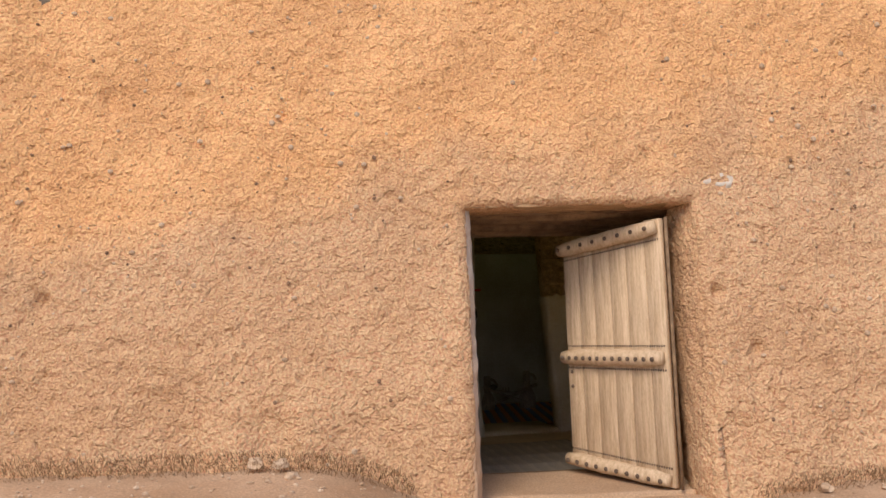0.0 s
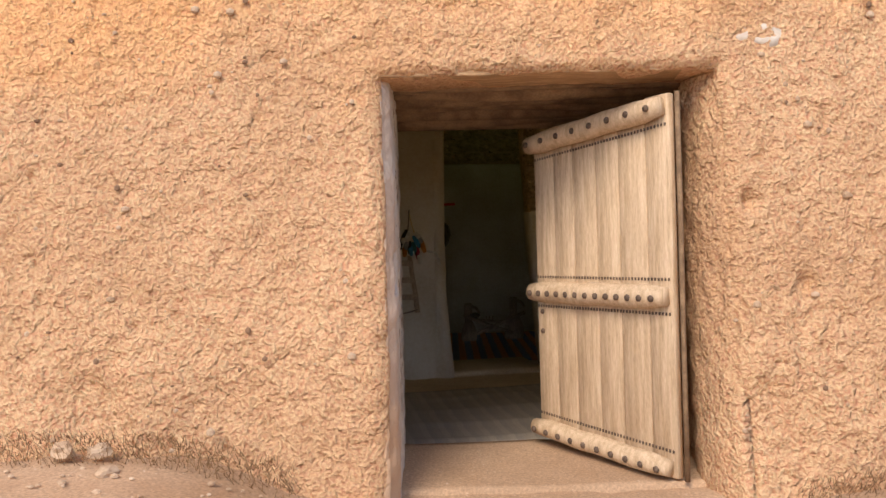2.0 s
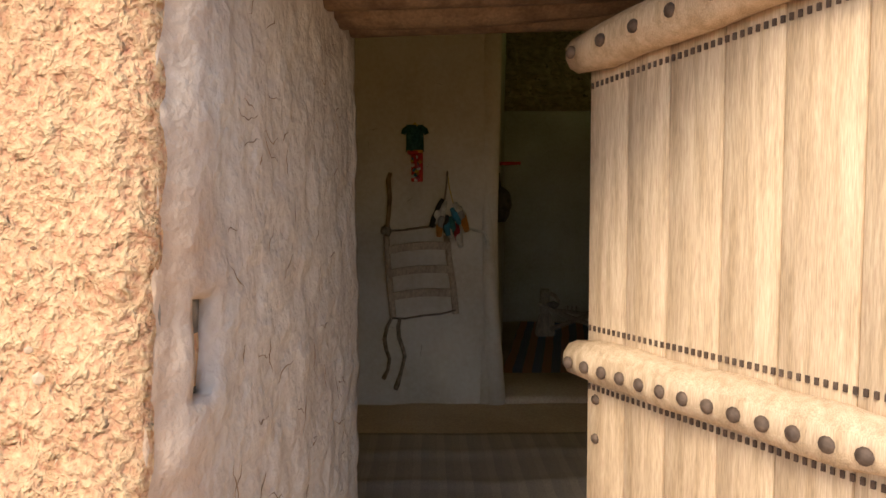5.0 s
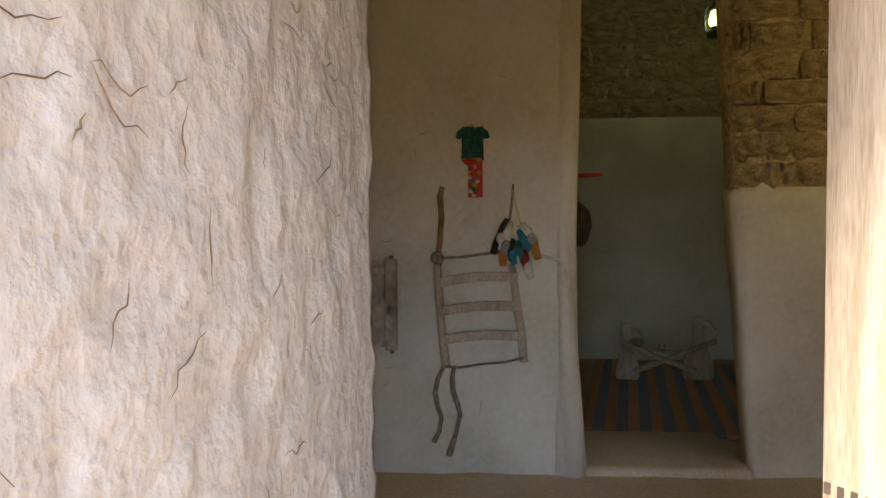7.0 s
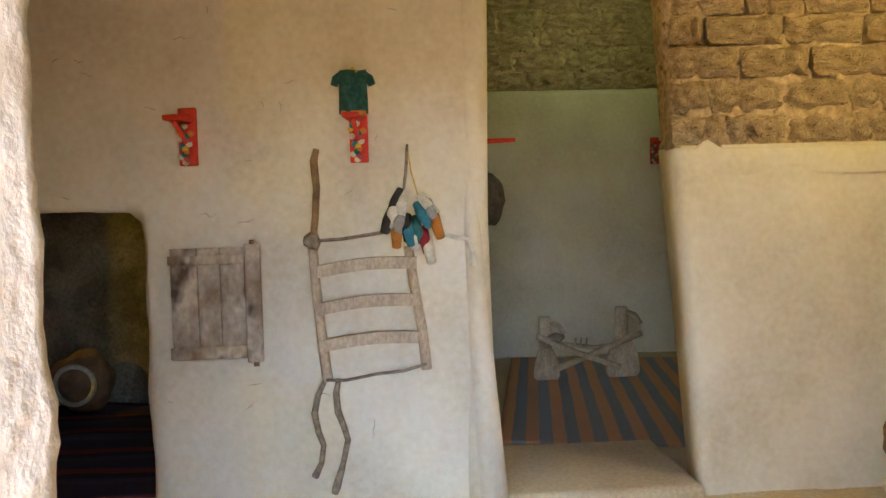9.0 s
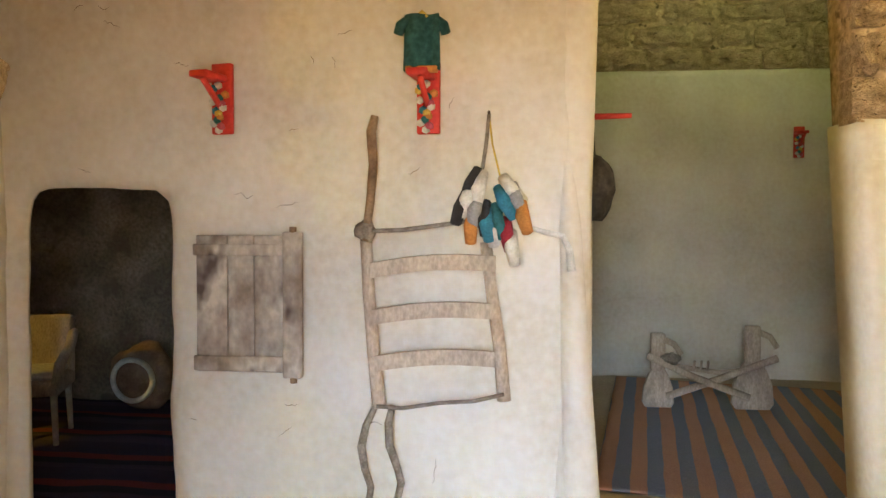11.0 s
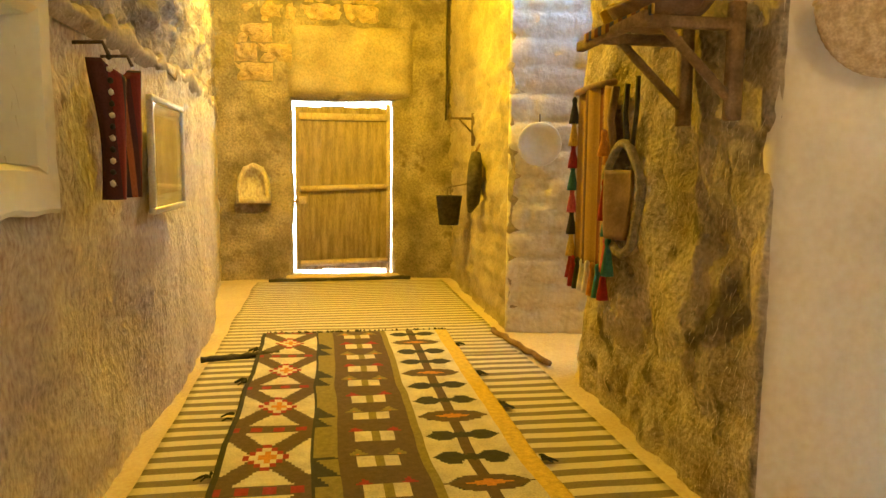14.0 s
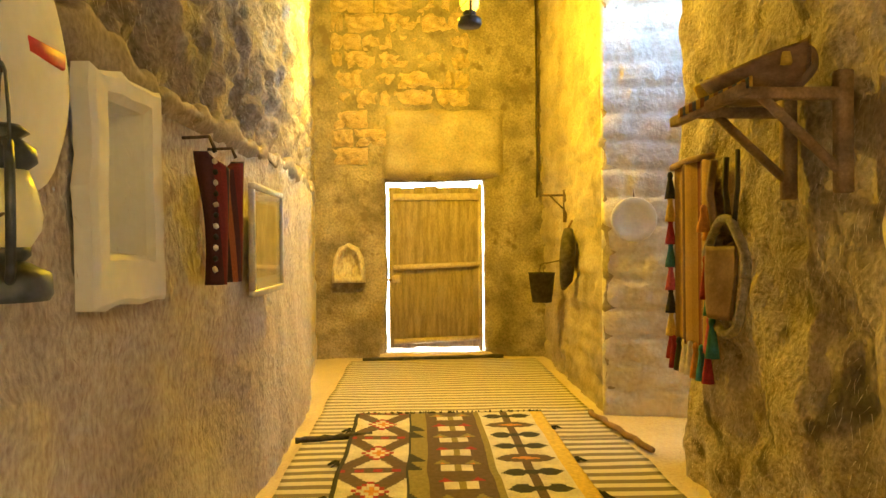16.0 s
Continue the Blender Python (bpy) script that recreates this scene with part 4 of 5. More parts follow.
def rug_bm(u0, u1, v0, v1, z, amp, du=0.04, seed=2, thick=0.012, ripple=0.0):
    b = bmesh.new()
    nu, nv = round((u1 - u0) / du), round((v1 - v0) / du)
    g = []
    for i in range(nu + 1):
        for j in range(nv + 1):
            u, v = u0 + (u1 - u0) * i / nu, v0 + (v1 - v0) * j / nv
            edge = 0.02 * noise.noise((u * 2.0, v * 2.0, seed))
            h = amp * noise.noise((u * 1.7, v * 1.7, seed + 3)) + ripple * max(0, math.sin(v * 13 + 1.5 * noise.noise((u * 1.2, v, seed)))) ** 3
            g.append(b.verts.new((u + edge * (j in (0, nv)) * 0, v + edge * (i in (0, nu) or j in (0, nv)), z + max(h, -0.002) + thick)))
    k = nv + 1
    for i in range(nu):
        for j in range(nv):
            b.faces.new((g[i * k + j], g[(i + 1) * k + j], g[(i + 1) * k + j + 1], g[i * k + j + 1]))
    ext = bmesh.ops.extrude_face_region(b, geom=list(b.faces))
    for e in ext["geom"]:
        if isinstance(e, bmesh.types.BMVert):
            e.co.z -= thick
    bmesh.ops.recalc_face_normals(b, faces=b.faces)
    return b


def rug(name, u0, u1, v0, v1, mat, label, amp=0.006, ripple=0.0, seed=2, z=FLOOR - 0.004, du=0.05, rz=0.0):
    cu, cv = (u0 + u1) / 2, (v0 + v1) / 2
    ob = part(name, rug_bm(u0 - cu, u1 - cu, v0 - cv, v1 - cv, 0, amp, du, seed, 0.012, ripple), mat)
    ob.matrix_world = IP(cu, cv, z, rz)
    return tagged(ob, label, "rug")


rug("hall_mat", -1.35, 1.55, 1.55, 3.55, MAT, "rumpled grey striped floor mat by the entrance", 0.012, 0.02, 5)

# ---- alcove ----
ALCOVE_RUG = stripes("alcove_rug", [(0.25, 0.28, 0.36), (0.58, 0.32, 0.21)], 0.09, 0, wobble=0.03)
rug("striped_rug", 1.02, 3.04, 5.15, 8.03, ALCOVE_RUG, "woven rug with blue and rust stripes in the alcove", 0.01, 0.0, 6, rz=-10.5)


def wooden_tool():
    t = thing("wooden_plough", IP(1.82, 7.12, FLOOR + 0.012) @ Matrix.Diagonal((1, 1, 1.12, 1)), "old wooden hand tool of two paddles and crossed sticks", "tool")
    for x, w, h in ((-0.36, 0.12, 0.27), (0.34, 0.155, 0.33)):
        bm = bmesh.new()
        prof = [(-0.8, 0), (0.8, 0), (1.0, 0.12), (0.92, 0.5), (0.6, 0.85), (0.35, 1.0), (-0.35, 1.0), (-0.6, 0.85), (-0.92, 0.5), (-1.0, 0.12)]
        fr = [bm.verts.new((x + a * w, -0.02, c * h)) for a, c in prof]
        bk = [bm.verts.new((x + a * w, 0.02, c * h)) for a, c in prof]
        bm.faces.new(fr), bm.faces.new(bk[::-1])
        for k in range(len(prof)):
            bm.faces.new((fr[k], bk[k], bk[(k + 1) % len(prof)], fr[(k + 1) % len(prof)]))
        bmesh.ops.recalc_face_normals(bm, faces=bm.faces)
        bmesh.ops.bevel(bm, geom=list(bm.edges), offset=0.004, segments=1, affect='EDGES')
        part("paddle", bm, TOOL, t, smooth=False)
        part("head", box_bm(x - 0.06, x + 0.05, -0.035, 0.035, h - 0.02, h + 0.24, 0.014, 2), TOOL, t)
        part("peg", tube_bm([(x + 0.03, -0.03, h + 0.2), (x + 0.11, -0.04, h + 0.17), (x + 0.16, -0.04, h + 0.1)], 0.022, 8), TOOL, t)
    part("stick", tube_bm([(-0.45, -0.06, 0.36), (-0.1, -0.07, 0.22), (0.3, -0.06, 0.09)], 0.025, 8), TOOL, t)
    part("stick", tube_bm([(-0.3, -0.03, 0.08), (0.05, -0.05, 0.2), (0.5, -0.06, 0.36)], 0.025, 8), TOOL, t)
    part("stick", tube_bm([(-0.35, -0.0, 0.3), (0.1, 0.02, 0.24), (0.4, 0.0, 0.28)], 0.018, 8), TOOL, t)
    part("lashing", blob_bm(0.06, (1.2, 0.8, 0.8), 2, 0.5, 2, (-0.28, -0.05, 0.34)), ROPE, t)
    for k in range(3):
        part("tooth", tube_bm([(-0.1 + 0.05 * k, -0.03, 0.27), (-0.1 + 0.05 * k, -0.05, 0.33)], 0.009, 6), TOOL, t)
    return t


wooden_tool()

pouch = thing("hanging_pouch", IP(0.71, 5.05, 1.62), "dark goatskin pouch hung in the alcove", "pouch")
part("bag", blob_bm(0.13, (0.6, 0.7, 1.2), 3, 0.35, 3, (0.02, 0, -0.24)), BLACK, pouch)
part("strap", tube_bm([(0, 0, 0.05), (0.01, 0, -0.1)], 0.012, 6), BLACK, pouch)
peg = part("red_peg", tube_bm([(-0.05, 0, 0), (0.14, 0, 0.004)], [0.017, 0.014], 8), RED)
peg.matrix_world = IP(0.78, 5.2, 1.757)
tagged(peg, "red painted wooden wall peg", "peg")
bump = part("trim_floor_bump", blob_bm(0.07, (1.2, 1, 0.45), 8, 0.2), CLAY)
bump.matrix_world = IP(0.85, 4.75, FLOOR)
tagged(bump, "small clay bump in the floor", "floor", kind="structure")
sill = part("floor_alcove_step", box_bm(0.62, 1.75, -0.25, 0.6, -0.1, 0.045, 0.04, 3), CLAY)
sill.matrix_world = IP(0, 4.6, FLOOR)
tagged(sill, "rounded clay step before the alcove", "floor", kind="structure")


def lantern(u, v, z, label, lit=False, rz=0.0, s=1.0, hang=0.0):
    t = thing("hurricane_lantern", IP(u, v, z, rz), label, "lantern")
    part("tank", lathe_bm([(0.0, 0), (0.075, 0), (0.082, 0.012), (0.08, 0.05), (0.06, 0.062), (0.035, 0.075), (0.0, 0.076)], 24), DARK_TIN, t)
    part("burner", lathe_bm([(0.03, 0.07), (0.045, 0.085), (0.045, 0.1), (0.02, 0.115), (0.0, 0.116)], 20), DARK_TIN, t)
    gl = part("glass_chimney", lathe_bm([(0.043, 0.10), (0.062, 0.13), (0.066, 0.16), (0.055, 0.21), (0.042, 0.245), (0.039, 0.245), (0.052, 0.21), (0.062, 0.16), (0.058, 0.13), (0.04, 0.10)], 24), GLOW_GLASS, t, "glass chimney with its creamy glow put into the colour")
    gl.visible_shadow = False
    part("cap", lathe_bm([(0.0, 0.33), (0.03, 0.33), (0.045, 0.315), (0.03, 0.305), (0.055, 0.285), (0.058, 0.26), (0.04, 0.245), (0.0, 0.245)], 24), DARK_TIN, t)
    for sg in (-1, 1):
        part("frame_tube", tube_bm([(sg * 0.065, 0, 0.03), (sg * 0.098, 0, 0.06), (sg * 0.105, 0, 0.15), (sg * 0.1, 0, 0.25), (sg * 0.085, 0, 0.285), (sg * 0.04, 0, 0.295)], 0.009, 8), DARK_TIN, t)
    part("bail", tube_bm([(-0.1, 0, 0.27), (-0.095, 0, 0.34), (-0.05, 0, 0.42), (0, 0, 0.445), (0.05, 0, 0.42), (0.095, 0, 0.34), (0.1, 0, 0.27)], 0.0035, 6), DARK_TIN, t, "thin wire bail")
    part("lift_lever", tube_bm([(-0.1, -0.01, 0.15), (0.0, -0.07, 0.12), (0.1, -0.01, 0.16)], 0.003, 6), IRON, t)
    if hang:
        part("hanging_wire", tube_bm([(0, 0, 0.44), (0, 0, 0.44 + hang)], 0.004, 6), IRON, t)
    t.scale = (s, s, s)
    return t


lantern(2.2, 6.75, 3.13, "green tin storm lantern hanging lit in the alcove", hang=1.15)
lantern(-4.5, 2.48, 2.76, "tin storm lantern hanging high in the room", hang=1.5)

# ---- back room behind the low doorway ----
STORE_RUG = stripes("store_rug", [(0.075, 0.05, 0.085), (0.10, 0.07, 0.11), (0.05, 0.04, 0.06), (0.24, 0.06, 0.06), (0.07, 0.05, 0.09)], 0.09, 1, wobble=0.1)
rug("dark_rug", -4.2, 0.1, 4.72, 6.85, STORE_RUG, "dark purple rug with red bands in the back room", 0.03, 0.02, 8)


def wicker_chair():
    t = thing("armchair", IP(-2.78, 5.85, FLOOR + 0.015, 20), "pale wicker armchair in the dim back room", "armchair")
    t.scale = (0.82, 0.82, 0.82)
    for x, y in ((-0.25, -0.22), (0.25, -0.22), (-0.25, 0.22), (0.25, 0.22)):
        part("leg", tube_bm([(x * 1.06, y * 1.06, 0), (x, y, 0.42)], [0.02, 0.026], 8), CREAM, t)
    part("seat", box_bm(-0.3, 0.3, -0.27, 0.27, 0.38, 0.5, 0.03, 2), TOOL, t)
    part("cushion", box_bm(-0.26, 0.26, -0.24, 0.22, 0.5, 0.56, 0.028, 2), CLOTH["white"], t)
    part("backrest", box_bm(-0.3, 0.3, 0.2, 0.29, 0.45, 0.95, 0.04, 3), TOOL, t)
    for sg in (-1, 1):
        part("armrest", tube_bm([(sg * 0.29, 0.25, 0.8), (sg * 0.32, 0.0, 0.72), (sg * 0.3, -0.24, 0.62), (sg * 0.28, -0.26, 0.46)], 0.04, 10), TOOL, t)
    return t


wicker_chair()
wheel = thing("cushion_roll", IP(-2.40, 6.62, FLOOR + 0.27), "dark round cushion with a white ring on the rug", "cushion")
part("pad", blob_bm(0.25, (1, 0.6, 1), 5, 0.2, 3), BROWN, wheel)
part("ring", tube_bm([(0.15 * math.cos(k * math.pi / 12), -0.165 + 0.02 * abs(math.cos(k * math.pi / 12)), 0.15 * math.sin(k * math.pi / 12)) for k in range(25)], 0.02, 8), CLOTH["white"], wheel)
c2 = part("cushion", blob_bm(0.22, (0.8, 0.5, 1.2), 11, 0.3, 3), CLOTH["black"])
c2.matrix_world = IP(-1.15, 6.35, FLOOR + 0.25)
tagged(c2, "dark patterned upright cushion on the rug", "cushion")

# ---- long room: carpets ----
BAND = stripes("banded_carpet", [(0.64, 0.58, 0.48), (0.20, 0.165, 0.13)], 0.07, 0, wobble=0.04)
BAND_FINE = stripes("fine_banded_carpet", [(0.60, 0.53, 0.43), (0.24, 0.20, 0.16)], 0.06, 0, wobble=0.04)
rug("banded_carpet", -5.05, -0.9, 1.24, 3.66, BAND, "long cream and grey banded woven carpet", 0.008, 0.0, 3)
rug("far_carpet", -8.85, -5.0, 1.25, 3.62, BAND_FINE, "finely banded woven carpet before the plank door", 0.012, 0.0, 4, z=FLOOR - 0.001)
for u0, u1, v0, v1, s in ((-5.0, -5.15, 1.18, 1.75, 1), (-5.75, -4.6, 3.58, 3.74, 2), (-8.8, -8.95, 1.4, 3.2, 3)):
    n = 12
    pts = [(u0 + (u1 - u0) * k / n, v0 + (v1 - v0) * k / n + 0.015 * math.sin(k * 2.0 + s), 0.03 + 0.008 * math.sin(k * 3.1)) for k in range(n + 1)]
    ob = part("carpet_hem", tube_bm(pts, [0.018 + 0.01 * abs(math.sin(k * 1.9 + s)) for k in range(n + 1)], 8), BLACK if s != 2 else BROWN)
    ob.matrix_world = IP(0, 0, FLOOR)
    tagged(ob, "dark rolled fringe along the carpet edge", "carpet fringe")


KILIM_CREAM = material("worn_cream_wool", (0.48, 0.43, 0.34), (0.64, 0.58, 0.47), 9.0, 0.95, 0.4, 90, fine=0.5)


def kilim():
    u0, u1, v0, v1 = -5.8, -1.2, 1.58, 3.16
    nu, nv = 300, 105
    mats = [KILIM_CREAM] + [CLOTH[c] for c in ("brown", "black", "maroon", "olive", "orange", "yellow")]
    names = dict(white=0, brown=1, dark=2, red=3, olive=4, orange=5, yellow=6)
    a, bq = np.meshgrid((np.arange(nu) + 0.5) / nu * (u1 - u0), (np.arange(nv) + 0.5) / nv * (v1 - v0), indexing="ij")
    idx = np.full(a.shape, names["brown"])
    W = v1 - v0
    per = 0.78
    # column one: white crosses and stepped diamonds
    c1 = bq < 0.30 * W
    p = (a % per) / per - 0.5
    q = bq / (0.30 * W) - 0.5
    st = np.round(np.abs(p) * 16) / 16
    x_shape = np.abs(np.abs(p) * 1.0 - np.abs(q)) < 0.14
    idx[c1] = names["white"]
    idx[c1 & x_shape] = names["brown"]
    idx[c1 & (st + np.abs(q) < 0.24)] = names["red"]
    idx[c1 & (st + np.abs(q) < 0.17)] = names["white"]
    idx[c1 & (st + np.abs(q) < 0.09)] = names["orange"]
    idx[c1 & (np.abs(p) > 0.43)] = names["brown"]
    idx[c1 & (np.abs(p) > 0.46) & ((np.floor(q * 8) % 2) == 0)] = names["red"]
    idx[c1 & (np.abs(q) > 0.44)] = names["dark"]
    # divider with small triangles
    d1 = (bq >= 0.30 * W) & (bq < 0.37 * W)
    idx[d1] = names["olive"]
    zig = ((a * 5) % 1.0) > (bq - 0.30 * W) / (0.07 * W)
    idx[d1 & zig & ((a % per) / per > 0.55)] = names["dark"]
    # column two: pairs of white squares on brown
    c2 = (bq >= 0.37 * W) & (bq < 0.63 * W)
    q2 = (bq - 0.37 * W) / (0.26 * W)
    f = (a % 0.33) / 0.33
    idx[c2] = names["brown"]
    sq = (f > 0.45) & (f < 0.85) & (((q2 > 0.24) & (q2 < 0.44)) | ((q2 > 0.54) & (q2 < 0.74)))
    idx[c2 & (f > 0.45) & (f < 0.85) & (q2 >= 0.44) & (q2 <= 0.54)] = names["olive"]
    idx[c2 & sq] = names["white"]
    band = (f <= 0.42)
    dia = np.abs(((a * 3.0) % 1.0) - 0.5) + np.abs(((q2 * 2.0) % 1.0) - 0.5)
    odd = (np.floor(a / 0.33) % 2) == 0
    idx[c2 & band & odd & (dia < 0.42)] = names["olive"]
    idx[c2 & band & odd & (dia < 0.22)] = names["orange"]
    idx[c2 & band & ~odd & (dia < 0.35)] = names["red"]
    # column three: white field with dark comb branches
    c3 = (bq >= 0.66 * W) & (bq < 0.93 * W)
    q3 = (bq - 0.66 * W) / (0.27 * W)
    g = (a % 0.30) / 0.30
    idx[(bq >= 0.63 * W) & (bq < 0.66 * W)] = names["olive"]
    idx[c3] = names["white"]
    idx[c3 & (np.abs(q3 - 0.5) < 0.07)] = names["brown"]
    spike = np.abs(q3 - 0.5) * 0.55 + np.abs(g - 0.5) * 1.2
    comb = ((np.abs(g - 0.5) < 0.24) & (np.abs(np.abs(q3 - 0.5) - 0.25) < 0.22 - np.abs(g - 0.5) * 0.6)) | (spike < 0.18)
    idx[c3 & comb] = names["dark"]
    big = (np.floor(a / 0.30) % 3) == 1
    idx[c3 & big & (np.abs(g - 0.5) < 0.3) & (np.abs(q3 - 0.5) < 0.5 - np.abs(g - 0.5))] = names["brown"]
    idx[c3 & big & (np.abs(g - 0.5) + np.abs(q3 - 0.5) * 0.5 < 0.13)] = names["orange"]
    idx[(bq >= 0.93 * W)] = names["yellow"]
    # a wavering outline, laid on the carpet
    ue, ve = np.meshgrid(np.linspace(0, 1, nu + 1), np.linspace(0, 1, nv + 1), indexing="ij")
    U = u0 + (u1 - u0) * ue
    V = v0 + (v1 - v0) * ve
    V = V + 0.02 * fbm(U * 1.3, V * 0.3, 0.2, 71)
    U = U + 0.012 * fbm(U * 0.5, V * 2.5, 0.8, 72)
    H = FLOOR + 0.034 + 0.008 * fbm(U * 1.8, V * 1.8, 0.4, 73)
    n = U.size
    X, Y = U * CU - V * SU, U * SU + V * CU
    top = np.stack([X, Y, H], -1).reshape(-1, 3)
    low = top - np.array([0, 0, 0.008])
    gi = np.arange(n).reshape(U.shape)
    faces, mi = [], []
    for i in range(nu):
        for j in range(nv):
            faces.append((int(gi[i, j]), int(gi[i + 1, j]), int(gi[i + 1, j + 1]), int(gi[i, j + 1])))
            mi.append(int(idx[i, j]))
    rim = [gi[i, 0] for i in range(nu + 1)] + [gi[nu, j] for j in range(1, nv + 1)] + [gi[i, nv] for i in range(nu - 1, -1, -1)] + [gi[0, j] for j in range(nv - 1, 0, -1)]
    for k in range(len(rim)):
        p0, p1 = int(rim[k]), int(rim[(k + 1) % len(rim)])
        faces.append((p1, p0, p0 + n, p1 + n))
        mi.append(1)
    ob = mesh_ob("kilim", np.concatenate([top, low]), faces, mats[0])
    for m in mats[1:]:
        ob.data.materials.append(m)
    ob.data.polygons.foreach_set("material_index", mi)
    tagged(ob, "patterned kilim with white crosses and comb motifs on brown", "kilim")
    fr = bmesh.new()
    rr = random.Random(8)
    for k in range(150):
        if k < 70:
            u, v, du_, dv_ = u0, rr.uniform(v0, v1), -rr.uniform(0.02, 0.07), rr.uniform(-0.02, 0.02)
        else:
            base = rr.choice((0.55, 1.4, 2.1, 2.9, 3.6))
            side = rr.choice((v0, v1))
            u, v, du_, dv_ = u0 + base + rr.uniform(-0.05, 0.05), side, rr.uniform(-0.03, 0.03), (0.08 if side == v1 else -0.08) * rr.random()
        x0, y0 = I(u, v)
        x1, y1 = I(u + du_, v + dv_)
        tube_bm([(x0, y0, FLOOR + 0.034), ((x0 + x1) / 2, (y0 + y1) / 2, FLOOR + 0.04), (x1, y1, FLOOR + 0.024)], [0.006, 0.006, 0.004], 5, fr)
    part("fringe", fr, CLOTH["black"], ob)["kind"] = "stuff"
    return ob


kilim()

# ---- long room: end wall ----
def plank_door():
    t = thing("plank_door", IP(-9.32, 2.37, FLOOR, 90), "old plank door shut with daylight leaking round it", "door")
    rr = random.Random(3)
    x = -0.61
    for w in (0.16, 0.165, 0.14, 0.155, 0.175, 0.145, 0.13, 0.13):
        part("plank", box_bm((x - 0.004) * 1.04, (x + w + 0.004) * 1.04, -0.015 + 0.003 * rr.random(), 0.02 + 0.003 * rr.random(), 0.09 + rr.uniform(0, 0.02), 2.275 - rr.uniform(0, 0.03), 0.003), DOOR_WOOD, t)
        x += w
    for z, r in ((1.2, 0.036), (0.21, 0.036)):
        part("rail", tube_bm([(-0.58, -0.045, z - 0.02), (-0.3, -0.05, z - 0.015), (0, -0.05, z), (0.3, -0.05, z + 0.008), (0.57, -0.045, z + 0.02)], [r, r * 1.1, r, r, r * 0.8], 10), TOOL, t)
    part("rail", box_bm(-0.58, 0.57, -0.045, -0.015, 2.08, 2.17, 0.006), TOOL, t)
    part("latch", box_bm(-0.60, -0.5, -0.05, -0.015, 0.98, 1.08, 0.005), TOOL, t)
    part("latch_bar", box_bm(-0.70, -0.52, -0.045, -0.02, 1.0, 1.03, 0.004), WOOD_DARK, t)
    part("hinge_stile", tube_bm([(0.585, 0, 0.02), (0.585, 0, 2.3)], 0.03, 10), TOOL, t)
    return t


plank_door()
door_sill = part("trim_door_sill", box_bm(-0.75, 0.75, -0.2, 0.25, -0.05, 0.05, 0.03, 2), CLAY)
door_sill.matrix_world = IP(-9.25, 2.35, FLOOR, 90)
tagged(door_sill, "worn clay sill under the plank door", "sill", kind="structure")


def arch_pocket():
    bm = bmesh.new()
    prof = [(-0.17, 0), (0.17, 0), (0.17, 0.12), (0.15, 0.26), (0.10, 0.37), (0.0, 0.42), (-0.10, 0.37), (-0.15, 0.26), (-0.17, 0.12)]
    outer = [bm.verts.new((x, -0.06, z)) for x, z in prof]
    base = [bm.verts.new((x * 1.1, 0.05, z * 1.05 - 0.01)) for x, z in prof]
    inner = [bm.verts.new((x * 0.75, -0.06, z * 0.78 + 0.05)) for x, z in prof]
    deep = [bm.verts.new((x * 0.7, 0.03, z * 0.74 + 0.06)) for x, z in prof]
    n = len(prof)
    for k in range(n):
        j = (k + 1) % n
        bm.faces.new((base[k], base[j], outer[j], outer[k]))
        bm.faces.new((outer[k], outer[j], inner[j], inner[k]))
        bm.faces.new((inner[k], inner[j], deep[j], deep[k]))
    bm.faces.new(deep)
    bmesh.ops.recalc_face_normals(bm, faces=bm.faces)
    ob = part("lamp_niche", bm, LEFT)
    ob.matrix_world = IP(-9.15, 1.2, 0.80, 90) @ Matrix.Scale(1.2, 4)
    return tagged(ob, "small arched clay lamp niche in the end wall", "niche", kind="structure")


arch_pocket()
cable = part("cable", tube_bm([(-9.12, 3.70, 1.9), (-9.13, 3.71, 2.4), (-9.12, 3.70, 2.9), (-9.13, 3.71, 3.5), (-9.12, 3.70, 4.6)], 0.014, 6), BLACK)
cable.matrix_world = IP(0, 0, 0)
tagged(cable, "dark electric cable run up the wall corner", "cable")

# ---- long room: right wall ----
bracket = thing("iron_bracket", IP(-7.55, 3.74, 1.82), "rusty iron bracket on the yellow lit wall", "bracket")
part("arm", tube_bm([(0, 0.04, 0), (0, -0.26, 0.0)], 0.014, 8), IRON, bracket)
part("plate", box_bm(-0.02, 0.02, -0.01, 0.03, -0.3, 0.06, 0.004), IRON, bracket)
part("brace", tube_bm([(0, -0.16, 0), (0, 0.0, -0.16)], 0.011, 6), IRON, bracket)
bucket = thing("bucket", IP(-7.75, 3.52, 0.62), "small dark tin bucket hung on the wall", "bucket")
part("pail", lathe_bm([(0.0, 0), (0.11, 0), (0.15, 0.33), (0.158, 0.335), (0.145, 0.33), (0.106, 0.012), (0.0, 0.012)], 24), BLACK, bucket)
part("handle", tube_bm([(-0.15, 0, 0.32), (-0.08, 0, 0.42), (0, 0.05, 0.45), (0.08, 0, 0.42), (0.15, 0, 0.32)], 0.006, 6), IRON, bucket)
part("hook", tube_bm([(0, 0.05, 0.44), (0, 0.25, 0.48)], 0.008, 6), IRON, bucket)
horn = thing("leather_sheath", IP(-6.95, 3.66, 1.42), "curved dark leather sheath hung on the wall", "sheath")
part("sheath", tube_bm([(0, 0, 0.0), (0.06, -0.02, -0.12), (0.09, -0.03, -0.3), (0.02, -0.03, -0.5), (-0.16, -0.02, -0.6)], [0.05, 0.075, 0.085, 0.07, 0.03], 10), BLACK, horn)
